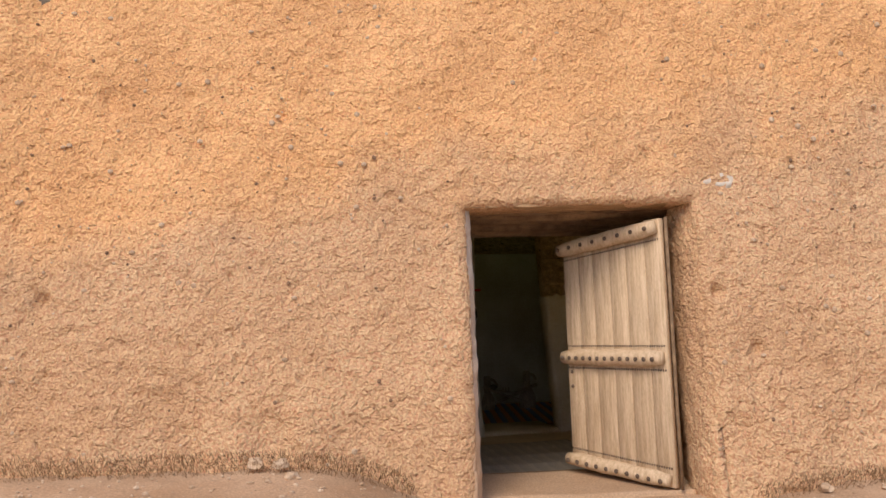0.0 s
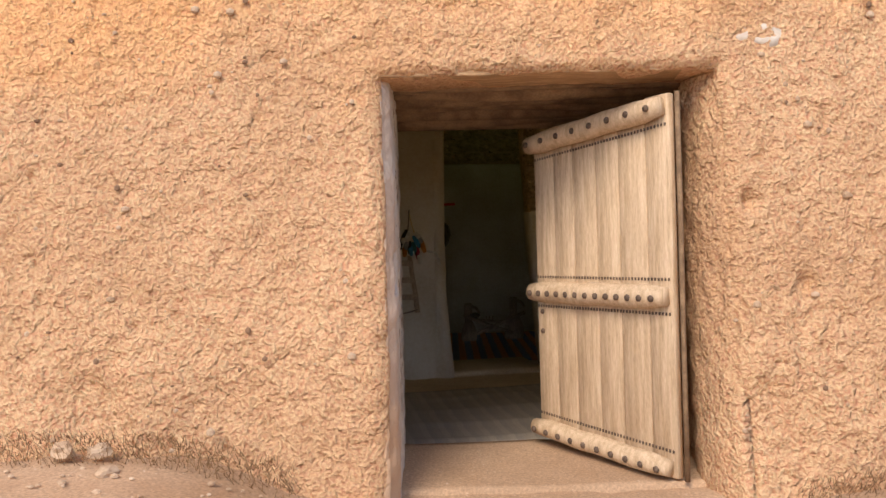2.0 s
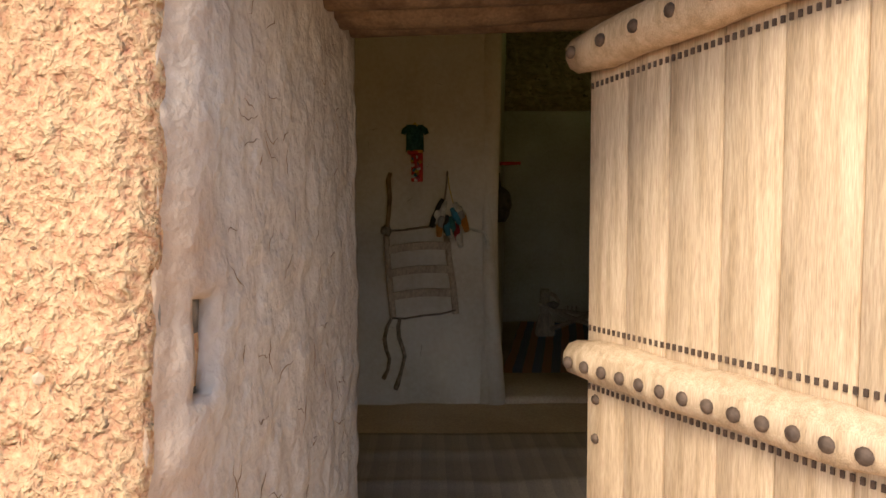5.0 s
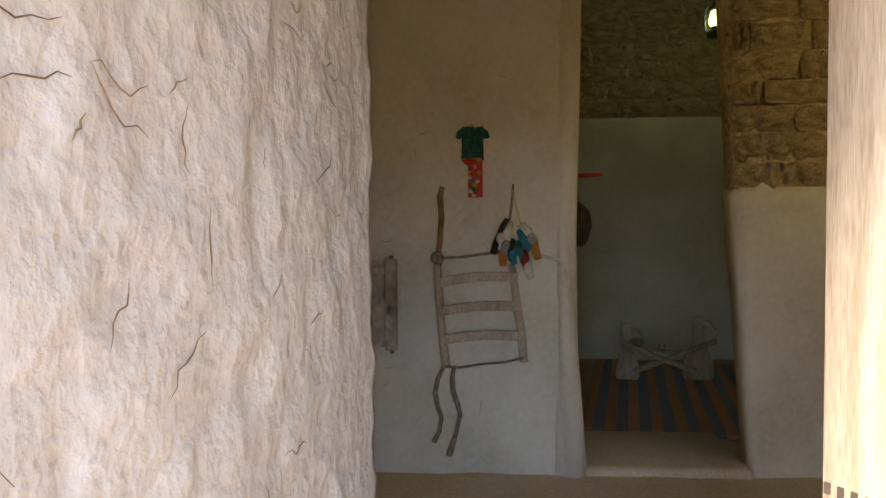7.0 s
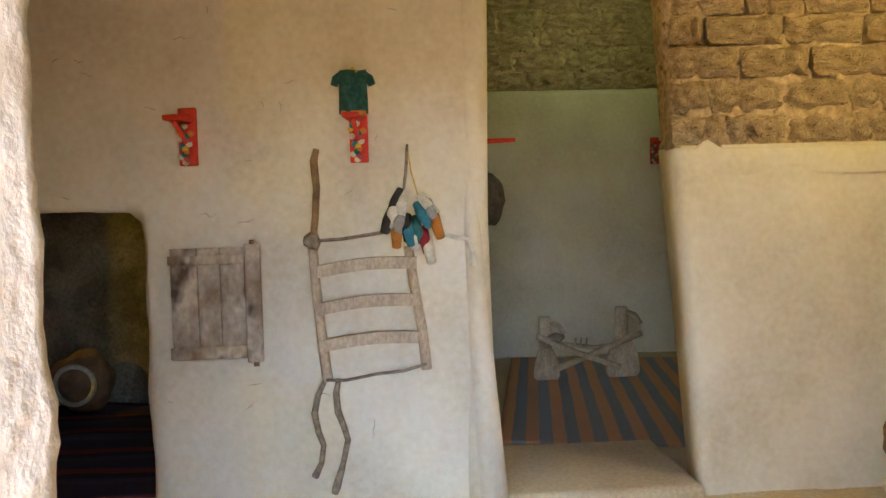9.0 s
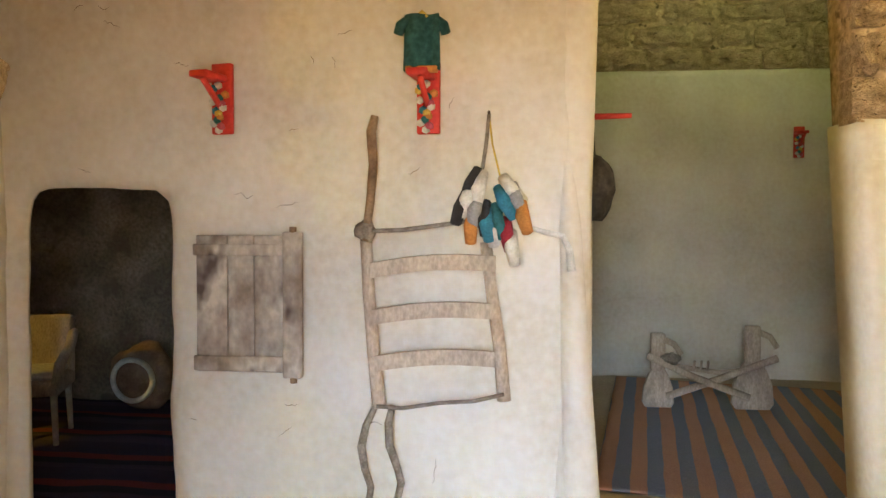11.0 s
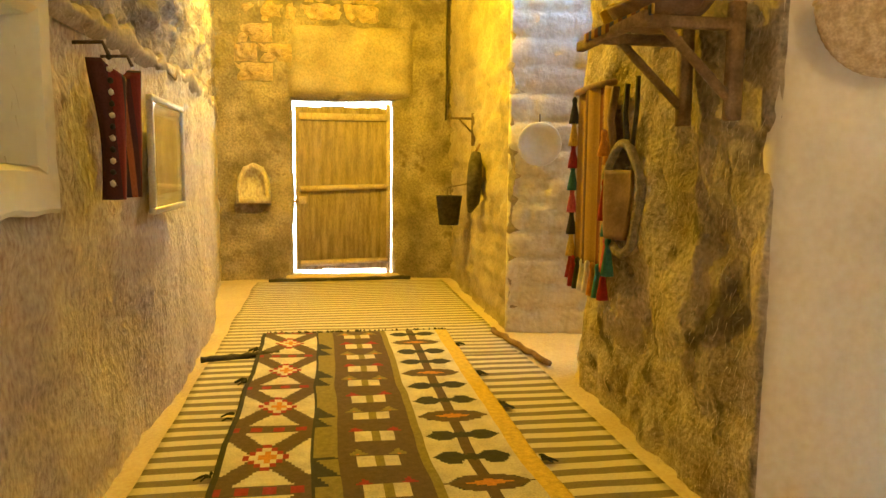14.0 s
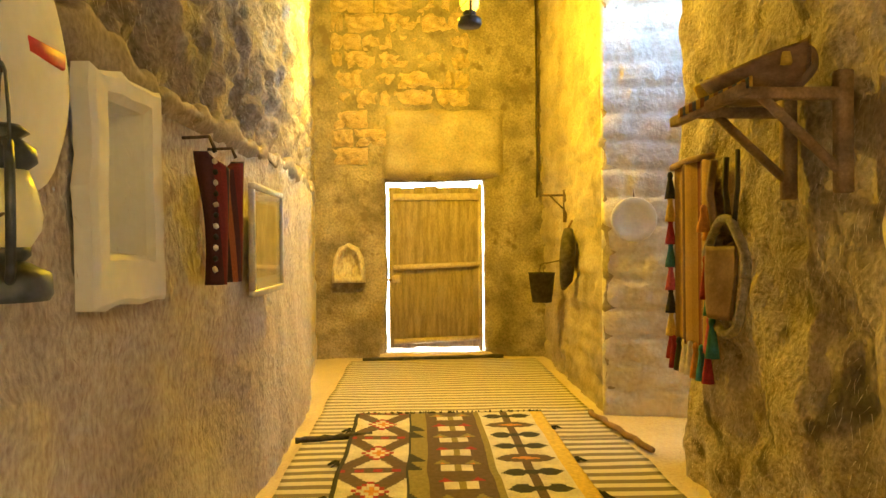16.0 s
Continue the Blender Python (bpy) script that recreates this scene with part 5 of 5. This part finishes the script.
part("strap", tube_bm([(0.0, 0.0, 0.02), (0.0, 0.04, 0.1)], 0.012, 6), BROWN, horn)


def dish():
    t = thing("enamel_plate", Matrix.Translation((*I(-5.70, 3.96), 1.48)) @ Matrix.Rotation(TURN + radians(-15), 4, 'Z') @ Matrix.Rotation(radians(90), 4, 'Y'), "white enamel plate hung on the whitewashed pier", "plate")
    part("plate", lathe_bm([(0.0, 0.02), (0.11, 0.02), (0.13, 0.035), (0.185, 0.05), (0.19, 0.046), (0.135, 0.027), (0.11, 0.008), (0.0, 0.008)], 40), CERAMIC, t)
    part("hook", tube_bm([(-0.19, 0, 0.03), (-0.26, 0, 0.0)], 0.006, 6), IRON, t)
    return t


dish()

TEXTILE = stripes("tribal_textile", [(0.36, 0.22, 0.09), (0.16, 0.05, 0.04), (0.46, 0.34, 0.18), (0.10, 0.05, 0.05), (0.42, 0.26, 0.10)], 0.05, 0, wobble=0.01)
cloth = thing("hanging_textile", IP(-3.68, 3.72, 1.74), "woven tribal textile with coloured tassels hung on the wall", "textile")
part("cloth", cloth_bm(0.56, 1.05, lambda x, z: 0.02 * math.sin(x * 22) - 0.03, 40, 30, 0.012), TEXTILE, cloth)
part("top_band", tube_bm([(-0.3, -0.04, 0.0), (0, -0.045, 0.012), (0.3, -0.04, 0.0)], 0.02, 8), BROWN, cloth)


def tassel(parent, x, y, z, c, L=0.16):
    tt = part("tassel", lathe_bm([(0.0, 0.0), (0.014, -0.01), (0.018, -0.03), (0.013, -0.045), (0.03, -L * 0.8), (0.034, -L), (0.0, -L)], 10), CLOTH[c], parent, c + " wool tassel")
    tt.location = (x, y, z)


for k, c in enumerate(("black", "yellow", "maroon", "teal", "pink", "black", "yellow", "maroon")):
    tassel(cloth, -0.31, -0.05, -0.02 - 0.14 * k, c, 0.17)
for k, c in enumerate(("maroon", "black", "white", "white", "orange", "blue", "maroon")):
    tassel(cloth, -0.26 + 0.085 * k, -0.05, -1.02, c, 0.2)
for k, c in enumerate(("orange", "maroon", "teal", "pink")):
    tassel(cloth, 0.3, -0.06, -0.25 - 0.2 * k, c, 0.2)


def saddle_rack():
    t = thing("saddle_rack", IP(-2.50, 3.72, 1.48), "wooden wall rack carrying a carved camel saddle", "rack")
    for x in (-0.15, 0.25):
        part("upright", box_bm(x - 0.025, x + 0.025, -0.04, 0.02, -0.02, 0.44, 0.006), WOOD_DARK, t)
        part("arm", box_bm(x - 0.022, x + 0.022, -0.40, 0.0, 0.33, 0.375, 0.006), WOOD_DARK, t)
        part("brace", tube_bm([(x, -0.32, 0.34), (x, -0.02, 0.06)], 0.02, 8), WOOD_DARK, t)
    part("rail", box_bm(-0.42, 0.32, -0.43, -0.39, 0.335, 0.38, 0.006), WOOD_DARK, t)
    return t


saddle_rack()
SADDLE_BAND = stripes("saddle_band", [(0.42, 0.26, 0.05), (0.16, 0.06, 0.04), (0.06, 0.07, 0.10)], 0.05, 0)
saddle = thing("camel_saddle", IP(-2.47, 3.50, 1.875), "dark leather camel saddle with a woven striped band", "saddle")
bm = bmesh.new()
rows = []
for i in range(25):
    f = i / 24
    x = -0.45 + 0.98 * f
    w = 0.24 * math.sin(math.pi * min(1, 0.12 + f * 0.95)) ** 0.6
    rise = 0.16 * (2 * f - 1) ** 2
    rows.append([bm.verts.new((x, w * math.cos(a) * 1.0, rise - 0.05 + w * 0.55 * (1 - math.sin(a)) * 0 + 0.22 * (abs(math.cos(a)) ** 2) - 0.02 * math.sin(a))) for a in [math.pi * k / 16 for k in range(17)]])
for r0, r1 in zip(rows, rows[1:]):
    for k in range(16):
        bm.faces.new((r0[k], r0[k + 1], r1[k + 1], r1[k]))
ext = bmesh.ops.extrude_face_region(bm, geom=list(bm.faces))
for e in ext["geom"]:
    if isinstance(e, bmesh.types.BMVert):
        e.co.z -= 0.03
bmesh.ops.recalc_face_normals(bm, faces=bm.faces)
saddle.scale = (0.72, 0.8, 0.42)
part("seat", bm, BROWN, saddle)
part("band", cloth_bm(0.9, 0.09, lambda x, z: -0.25 + 0.02 * math.sin(x * 5), 20, 4, 0.012), SADDLE_BAND, saddle, "yellow and dark woven band")
part("pommel", tube_bm([(-0.5, -0.1, 0.1), (-0.42, -0.16, 0.22), (-0.36, -0.12, 0.3)], [0.03, 0.035, 0.02], 8), CLOTH["yellow"], saddle)
part("pommel", tube_bm([(0.4, -0.05, 0.12), (0.46, -0.08, 0.2)], [0.03, 0.018], 8), CLOTH["yellow"], saddle)

hoop = thing("harness", IP(-2.93, 3.60, 1.12), "old leather harness hoop hung under the rack", "harness")
part("hoop", tube_bm([(0.21 * math.cos(k * math.pi / 16) * (1.0 + 0.1 * math.sin(k)), -0.05, 0.27 * math.sin(k * math.pi / 16)) for k in range(33)], 0.022, 8), ROPE, hoop)
part("flap", cloth_bm(0.22, 0.34, lambda x, z: -0.07 + 0.03 * math.sin(x * 14 + z * 5), 14, 14, 0.014, lambda x, z: (x * (1 + 0.6 * z), z + 0.14)), BROWN, hoop)
part("strap", tube_bm([(0.0, -0.03, 0.27), (-0.04, -0.03, 0.42), (-0.02, -0.03, 0.56)], 0.014, 6), BLACK, hoop)
part("strap", tube_bm([(0.08, -0.04, 0.24), (0.12, -0.04, 0.42), (0.1, -0.03, 0.58)], 0.012, 6), BLACK, hoop)
part("strap", tube_bm([(-0.12, -0.04, 0.2), (-0.17, -0.05, 0.4), (-0.14, -0.04, 0.56)], 0.02, 6), BROWN, hoop)
tassel(hoop, -0.17, -0.07, 0.1, "maroon", 0.22)
tassel(hoop, -0.10, -0.07, -0.2, "teal", 0.2)
tassel(hoop, -0.2, -0.07, 0.35, "orange", 0.14)

# ---- long room: left wall ----
def white_niche():
    bm = bmesh.new()
    o = [(-0.30, -0.14), (0.28, -0.13), (0.29, 0.58), (-0.27, 0.60)]
    i_ = [(-0.19, 0.02), (0.17, 0.03), (0.17, 0.50), (-0.17, 0.51)]

    def ring(c, y, n=8, amp=0.0):
        out = []
        for a in range(4):
            p0, p1 = c[a], c[(a + 1) % 4]
            for k in range(n):
                f = k / n
                x, z = p0[0] + (p1[0] - p0[0]) * f, p0[1] + (p1[1] - p0[1]) * f
                out.append(bm.verts.new((x + amp * noise.noise((x * 7, z * 7, 1)), y, z + amp * noise.noise((x * 7, z * 7, 5)))))
        return out

    rs = [ring(o, -0.03, 8, 0.03), ring(o, 0.022, 8, 0.03), ring([(x * 0.92, z * 0.95 + 0.01) for x, z in o], 0.034, 8, 0.02), ring([(x * 1.06, z + (0.02 if z > 0.2 else -0.02)) for x, z in i_], 0.028, 8, 0.01), ring(i_, 0.0), ring([(x * 0.96, z * 0.96 + 0.012) for x, z in i_], -0.1), ring([(x * 0.88, z * 0.9 + 0.025) for x, z in i_], -0.2)]
    for r0, r1 in zip(rs, rs[1:]):
        for k in range(len(r0)):
            j = (k + 1) % len(r0)
            bm.faces.new((r0[k], r0[j], r1[j], r1[k]))
    bm.faces.new(rs[-1])
    bmesh.ops.recalc_face_normals(bm, faces=bm.faces)
    ob = part("trim_niche", bm, LIME, smooth=False)
    ob.matrix_world = IP(-1.97, 1.165, 1.23)
    return tagged(ob, "whitewashed plaster surround of a wall niche", "niche", kind="structure")


white_niche()
patch = part("trim_round_plaster", blob_bm(1.0, (0.27, 0.06, 0.3), 3, 0.1, 4), LIME)
patch.matrix_world = IP(-1.33, 1.155, 1.70)
tagged(patch, "rounded whitewashed plaster patch on the wall", "plaster", kind="structure")
shelf = part("red_shelf", box_bm(-0.15, 0.03, -0.04, 0.0, -0.022, 0.022, 0.005), RED)
shelf.matrix_world = IP(-1.34, 1.215, 1.755)
tagged(shelf, "red painted wooden peg board holding the lantern", "shelf")
lantern(-1.11, 1.265, 1.17, "dark tin storm lantern hung from a red peg", rz=35, s=1.1)
lh = part("lantern_hook", tube_bm([(0, 0, 0), (0, 0.06, -0.02), (0, 0.08, -0.09)], 0.005, 6), IRON)
lh.matrix_world = IP(-1.11, 1.185, 1.73)
tagged(lh, "wire hook for the lantern", "hook")

BAG = stripes("woven_bag", [(0.16, 0.025, 0.03), (0.07, 0.025, 0.035), (0.32, 0.10, 0.05), (0.05, 0.03, 0.04), (0.20, 0.03, 0.035)], 0.028, 0, wobble=0.015)
bag = thing("woven_bag", IP(-2.80, 1.175, 1.70), "dark red striped woven saddlebag hung from two hooks", "bag")


def bag_shape(x, z):
    f = -z / 0.58
    return (x * (1 - 0.15 * math.sin(f * 3.0)), z - 0.10 * (1 - (x / 0.22) ** 2) * (1 - f) * 1.0)


part("cloth", cloth_bm(0.38, 0.58, lambda x, z: 0.075 + 0.03 * math.sin(x * 24 + z * 3), 30, 30, 0.06, bag_shape), BAG, bag)
for k in range(12):
    part("edge_stitch", blob_bm(0.013, (1, 1, 1.1), k, 0.2, 1, (0.18 - 0.02 * math.sin(k * 0.3), 0.10, -0.02 - 0.045 * k)), CLOTH["white" if k % 2 else "black"], bag)
for x in (-0.18, 0.18):
    part("hook", tube_bm([(x, -0.03, 0.03), (x, 0.08, 0.035), (x, 0.1, -0.01)], 0.008, 6), IRON, bag)


def picture():
    t = thing("picture_frame", IP(-4.0, 1.17, 1.0), "framed faded picture behind glass leaning from the wall", "picture")
    w, h = 0.43, 0.63
    for x0, x1, z0, z1 in ((-w, w, 0, 0.035), (-w, w, h - 0.035, h), (-w, -w + 0.035, 0.035, h - 0.035), (w - 0.035, w, 0.035, h - 0.035)):
        part("frame_bar", box_bm(x0, x1, 0.02, 0.055, z0, z1, 0.005), SILVER, t)
    part("mount", box_bm(-w + 0.03, w - 0.03, 0.025, 0.03, 0.03, h - 0.03, 0), CERAMIC, t, smooth=False)
    part("print", box_bm(-w + 0.16, w - 0.14, 0.031, 0.033, 0.1, h - 0.1, 0), PAPER, t, smooth=False)
    g = part("glass", box_bm(-w + 0.03, w - 0.03, 0.042, 0.045, 0.03, h - 0.03, 0), GLASS, t, smooth=False)
    g.visible_shadow = False
    return t


picture()

def ceiling_bulb(u, v, z, top):
    t = thing("ceiling_bulb", IP(u, v, z), "bare yellow light bulb hanging on a flex", "lamp")
    gb = part("bulb", lathe_bm([(0.0, 0.075), (0.018, 0.072), (0.02, 0.05), (0.036, 0.0), (0.03, -0.028), (0.0, -0.042)], 16), BULB, t)
    gb.visible_shadow = False
    part("socket", lathe_bm([(0.022, 0.07), (0.024, 0.13), (0.008, 0.14)], 12), BLACK, t)
    part("flex", tube_bm([(0, 0, 0.13), (0, 0, top - z + 0.02)], 0.005, 6), BLACK, t)


ceiling_bulb(-6.2, 1.88, 3.64, 4.72)
ceiling_bulb(2.5, 3.25, 2.4, 4.72)

# ---- ragged plaster edge below the bare bricks of the pillar ----
b = bmesh.new()
rows = []
for i in range(80):
    u = 1.675 + 1.7 * i / 79
    top = 1.63 + 0.16 * (float(fbm(np.array(u * 3.1), np.array(0.3), np.array(0.0), 5)) - 0.35) + 0.05 * float(vnoise(np.array(u * 14.0), np.array(0.1), np.array(0.0), 8)) - 0.05 * (u - 1.7)
    top = max(top, 1.605)
    f = 4.352 + 0.006 * math.sin(u * 9)
    rows.append([b.verts.new(c) for c in ((u, f + 0.016, 1.46), (u, f, 1.54), (u, f + 0.006, top - 0.012), (u, f + 0.02, top), (u, 4.46, top + 0.004))])
for p, q in zip(rows, rows[1:]):
    for c in range(4):
        b.faces.new((p[c], q[c], q[c + 1], p[c + 1]))
edge = part("trim_plaster_edge", b, WHITE)
edge.matrix_world = IP(0, 0, 0)
tagged(edge, "ragged broken upper edge of the pale plaster", "plaster", kind="structure")

def broken_edge():
    """The thick lower coat of the long wall ends in a torn edge under the bare upper mud."""
    b = bmesh.new()
    rows = []
    for i in range(240):
        u = -0.75 - 8.2 * i / 239
        f = 1.13 + float(left_bend(np.array(-0.3 - u))) + 0.02
        top = 1.93 + 0.05 * float(fbm(np.array(u * 2.1), np.array(0.7), np.array(0.0), 15)) + 0.04 * float(vnoise(np.array(u * 11.0), np.array(0.1), np.array(0.0), 18))
        k = 0.012 * float(vnoise(np.array(u * 6.0), np.array(0.4), np.array(0.0), 19))
        rows.append([b.verts.new(c) for c in ((u, f - 0.035, 1.80), (u, f + k, 1.84), (u, f + 0.008 + k, top - 0.04), (u, f + 0.006 + k, top - 0.01), (u, f - 0.02, top + 0.006), (u, f - 0.14, top - 0.01))])
    for p, q in zip(rows, rows[1:]):
        for c in range(5):
            b.faces.new((p[c], p[c + 1], q[c + 1], q[c]))
    bmesh.ops.recalc_face_normals(b, faces=b.faces)
    ob = part("trim_torn_plaster", b, END)
    ob.matrix_world = IP(0, 0, 0)
    tagged(ob, "torn upper edge of the thick straw plaster", "plaster", kind="structure")


broken_edge()


def door_hood():
    """Thick plaster block over the plank door."""
    b = bmesh.new()
    n, m = 26, 20
    v0, v1, z0, z1 = 1.66, 3.30, 2.16, 3.10
    g = []
    for i in range(n + 1):
        for j in range(m + 1):
            a, c = i / n, j / m
            rim = min(1.0, min(a, 1 - a) * 12) * min(1.0, min(c, 1 - c) * 9)
            v, z = v0 + (v1 - v0) * a, z0 + (z1 - z0) * c
            w = noise.noise((v * 3, z * 3, 4.0))
            g.append(b.verts.new((-9.24 + 0.125 * rim ** 0.5 + 0.012 * w, v + 0.03 * noise.noise((z * 4, a, 1.0)) * (1 - rim), z + 0.04 * noise.noise((v * 4, c, 7.0)) * (1 - rim))))
    for i in range(n):
        for j in range(m):
            k = i * (m + 1) + j
            b.faces.new((g[k], g[k + m + 1], g[k + m + 2], g[k + 1]))
    bmesh.ops.recalc_face_normals(b, faces=b.faces)
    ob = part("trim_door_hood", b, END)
    ob.matrix_world = IP(0, 0, 0)
    tagged(ob, "thick mud plaster block above the plank door", "plaster", kind="structure")


door_hood()

bolster = part("bolster", blob_bm(0.2, (1.35, 0.8, 0.55), 6, 0.12, 3), CLOTH["white"])
bolster.matrix_world = IP(2.80, 4.08, FLOOR + 0.09)
tagged(bolster, "white bolster lying against the plastered wall", "bolster")
cushion = thing("floor_cushion", IP(2.80, 4.12, FLOOR + 0.32), "dark red cushion with tassels leaning on the wall", "cushion")
part("pad", blob_bm(0.25, (1.0, 0.45, 0.75), 4, 0.15, 3), BROWN, cushion)
for k in range(5):
    part("pompom", blob_bm(0.02, (1, 1, 1), k, 0.3, 1, (-0.23 + 0.004 * k, -0.06, 0.12 - 0.06 * k)), CLOTH["black" if k % 2 else "orange"], cushion)

# ---- cracks in the plaster ----
def cracks(name, label, spots, m, seed):
    rr = random.Random(seed)
    b = bmesh.new()
    for x, z, L, a in spots:
        pts, px, pz = [], x, z
        n = 6
        for k in range(n + 1):
            pts.append((px, 0.0, pz))
            ang = radians(a + rr.uniform(-45, 45))
            px, pz = px + L / n * math.cos(ang), pz + L / n * math.sin(ang)
        tube_bm(pts, [0.0003 + 0.0011 * math.sin(math.pi * k / n) * rr.uniform(0.6, 1.2) for k in range(n + 1)], 5, b)
    ob = part(name, b, WOOD_DARK, None)
    ob.matrix_world = m
    ob["kind"] = "stuff"
    return tagged(ob, label, "cracks")


rr = random.Random(31)
spots = [(rr.uniform(0.2, 1.25), rr.uniform(0.3, 2.0), rr.uniform(0.04, 0.16), rr.choice((0, 10, -20, 60, 90, 45))) for k in range(70)]
recess = part("trim_latch_recess", box_bm(-0.47, -0.432, -0.02, 0.22, 0.95, 1.27, 0.004), ROUGH)
tagged(recess, "worn latch hole in the passage plaster", "recess", kind="structure")
cracks("plaster_cracks", "fine dry cracks in the passage plaster", spots, pose(-0.381, -0.05, 0, 0, 0, 91.85), 1)
spots = [(rr.uniform(-1.6, 0.45), rr.uniform(0.0, 2.4), rr.uniform(0.03, 0.12), rr.choice((0, 10, -15, 170, 90))) for k in range(26)]
cracks("wall_cracks", "fine cracks in the pale plaster", spots, IP(0, 4.362, 0), 2)

spots = [(rr.uniform(-4.4, -1.6), rr.uniform(2.1, 3.3), rr.uniform(0.03, 0.1), rr.choice((0, 90, 80, 45, -30))) for k in range(60)]
spots += [(rr.choice((rr.uniform(-4.4, -0.6), rr.uniform(1.5, 3.4))), rr.uniform(0.6, 3.4), rr.uniform(0.02, 0.07), rr.choice((0, 10, -20, 60, 90))) for k in range(60)]
cracks("render_cracks", "short dry cracks in the mud render", spots, pose(0, -0.236, 0, -6.84), 3)
# Small dark blobs stand in for the shade inside pits of the render.
b = bmesh.new()
for i in range(240):
    x, z = rr.uniform(-4.6, 3.6), rr.uniform(0.5, 3.7)
    if -0.6 < x < 1.4 and z < 2.3:
        continue
    r = rr.choice((0.004, 0.006, 0.008, 0.012))
    bmesh.ops.create_icosphere(b, subdivisions=1, radius=r, matrix=Matrix.Translation((x, 0.12 * (z + 0.5) - 0.298, z)) @ Matrix.Diagonal((1.3, 0.7, rr.uniform(0.7, 1.6), 1)))
tagged(part("pit_shade_blobs", b, BROWN, None, smooth=False), "dark blobs painting the shade of small pits in the mud render", "grit", kind="stuff")

# ---- straw bristling from the walls of the long room ----
def bristles(name, label, n, place, seed, mat=STRAW):
    rr = random.Random(seed)
    b = bmesh.new()
    for k in range(n):
        (u, v, z), out = place(rr)
        a, h, w = rr.uniform(-2.2, -0.9), rr.uniform(0.02, 0.07), 0.0022
        du, dz = h * math.cos(a), h * math.sin(a)
        lift = out * rr.uniform(0.004, 0.022)
        b.faces.new([b.verts.new(c) for c in ((u - w, v, z), (u + w, v, z), (u + du, v + lift, z + dz))])
    ob = part(name, b, mat, None, smooth=False)
    ob.matrix_world = IP(0, 0, 0)
    return tagged(ob, label, "straw", kind="stuff")


def on_left(rr):
    u, z = rr.uniform(-8.8, -1.0), rr.uniform(1.95, 3.8)
    return (u, 1.115 + float(left_bend(np.array(-0.3 - u))), z), 1


def on_left_low(rr):
    u, z = rr.uniform(-8.8, -1.0), rr.uniform(FLOOR, 1.9)
    return (u, 1.14 + float(left_bend(np.array(-0.3 - u))), z), 1


def on_right(rr):
    return (rr.uniform(-4.1, -2.1), 3.765, rr.uniform(FLOOR, 3.2)), -1


bristles("upper_straw", "straw stems standing out of the coarse upper mud", 5200, on_left, 51, LEFT)
bristles("lower_straw", "chopped straw showing in the wall plaster", 2200, on_left_low, 52, LEFT)
bristles("flaking_straw", "straw and crumbs on the flaking mud wall", 2200, on_right, 53, LEFT)

# ---- mud bricks showing on the walls ----
BRICKS = []
for s in range(4):
    bm = bmesh.new()
    bmesh.ops.create_grid(bm, x_segments=8, y_segments=4, size=0.5, matrix=Matrix.Translation((0, -0.5, 0)) @ Matrix.Rotation(radians(90), 4, 'X'))
    rim = [e for e in bm.edges if e.is_boundary]
    out = bmesh.ops.extrude_edge_only(bm, edges=rim)["geom"]
    for v in out:
        if isinstance(v, bmesh.types.BMVert):
            v.co.y = 0.5
    for v in bm.verts:
        if v.co.y < 0:
            e = max(abs(v.co.x), abs(v.co.z)) ** 6 * 64
            v.co.y += 0.22 * e + 0.42 * noise.noise(Vector((v.co.x * 5 + s * 7, v.co.z * 3, s))) + 0.15 * noise.noise(Vector((v.co.x * 11, v.co.z * 7, s * 3)))
            v.co.x += 0.03 * noise.noise(Vector((v.co.x * 3, v.co.z * 3, s + 5)))
            v.co.z += 0.09 * noise.noise(Vector((v.co.x * 4, v.co.z * 2, s + 9)))
    bmesh.ops.recalc_face_normals(bm, faces=bm.faces)
    me = bpy.data.meshes.new("brick")
    bm.to_mesh(me)
    bm.free()
    me.materials.append(BRICK)
    BRICKS.append(me)


def bricks(wall_name, u0, u1, v, z0, z1, length, course, keep=lambda u, z: True, along_v=False, depth=0.10, seed=1):
    parent = bpy.data.objects[wall_name]
    rr = random.Random(seed)
    k, z = 0, z0
    while z < z1:
        h = course * rr.uniform(0.9, 1.08)
        u = u0 - (length / 2 if k % 2 else 0) * rr.uniform(0.7, 1.2)
        while u < u1:
            L = length * rr.uniform(0.8, 1.2)
            a, b_ = max(u, u0), min(u + L, u1)
            if b_ - a > 0.08 and keep((a + b_) / 2, z + h / 2):
                ob = new("brick", rr.choice(BRICKS))
                ob.parent = parent
                c = (a + b_) / 2
                m = IP(c, v + rr.uniform(-0.006, 0.008), z + h / 2, rr.uniform(-1.5, 1.5)) if not along_v else IP(v + rr.uniform(-0.006, 0.008), c, z + h / 2, 90 + rr.uniform(-1.5, 1.5))
                ob.matrix_world = m @ Matrix.Rotation(radians(rr.uniform(-1.5, 1.5)), 4, 'Y') @ Matrix.Diagonal((b_ - a - 0.018, depth * rr.uniform(0.9, 1.2), h - 0.014, 1))
            u += L
        z += h
        k += 1


bricks("wall_pillar_upper", 1.60, 3.28, 4.43, 1.60, 3.7, 0.36, 0.17, lambda u, z: True, seed=2, depth=0.12)
bricks("wall_alcove_upper", 1.05, 3.4, 8.40, 2.62, 4.5, 0.55, 0.21, seed=3, depth=0.14)
bricks("wall_end", 0.98, 2.85, -9.235, 2.35, 4.5, 0.52, 0.25, lambda v, z: z > 3.12 or v < 1.62, along_v=True, seed=4, depth=0.12)
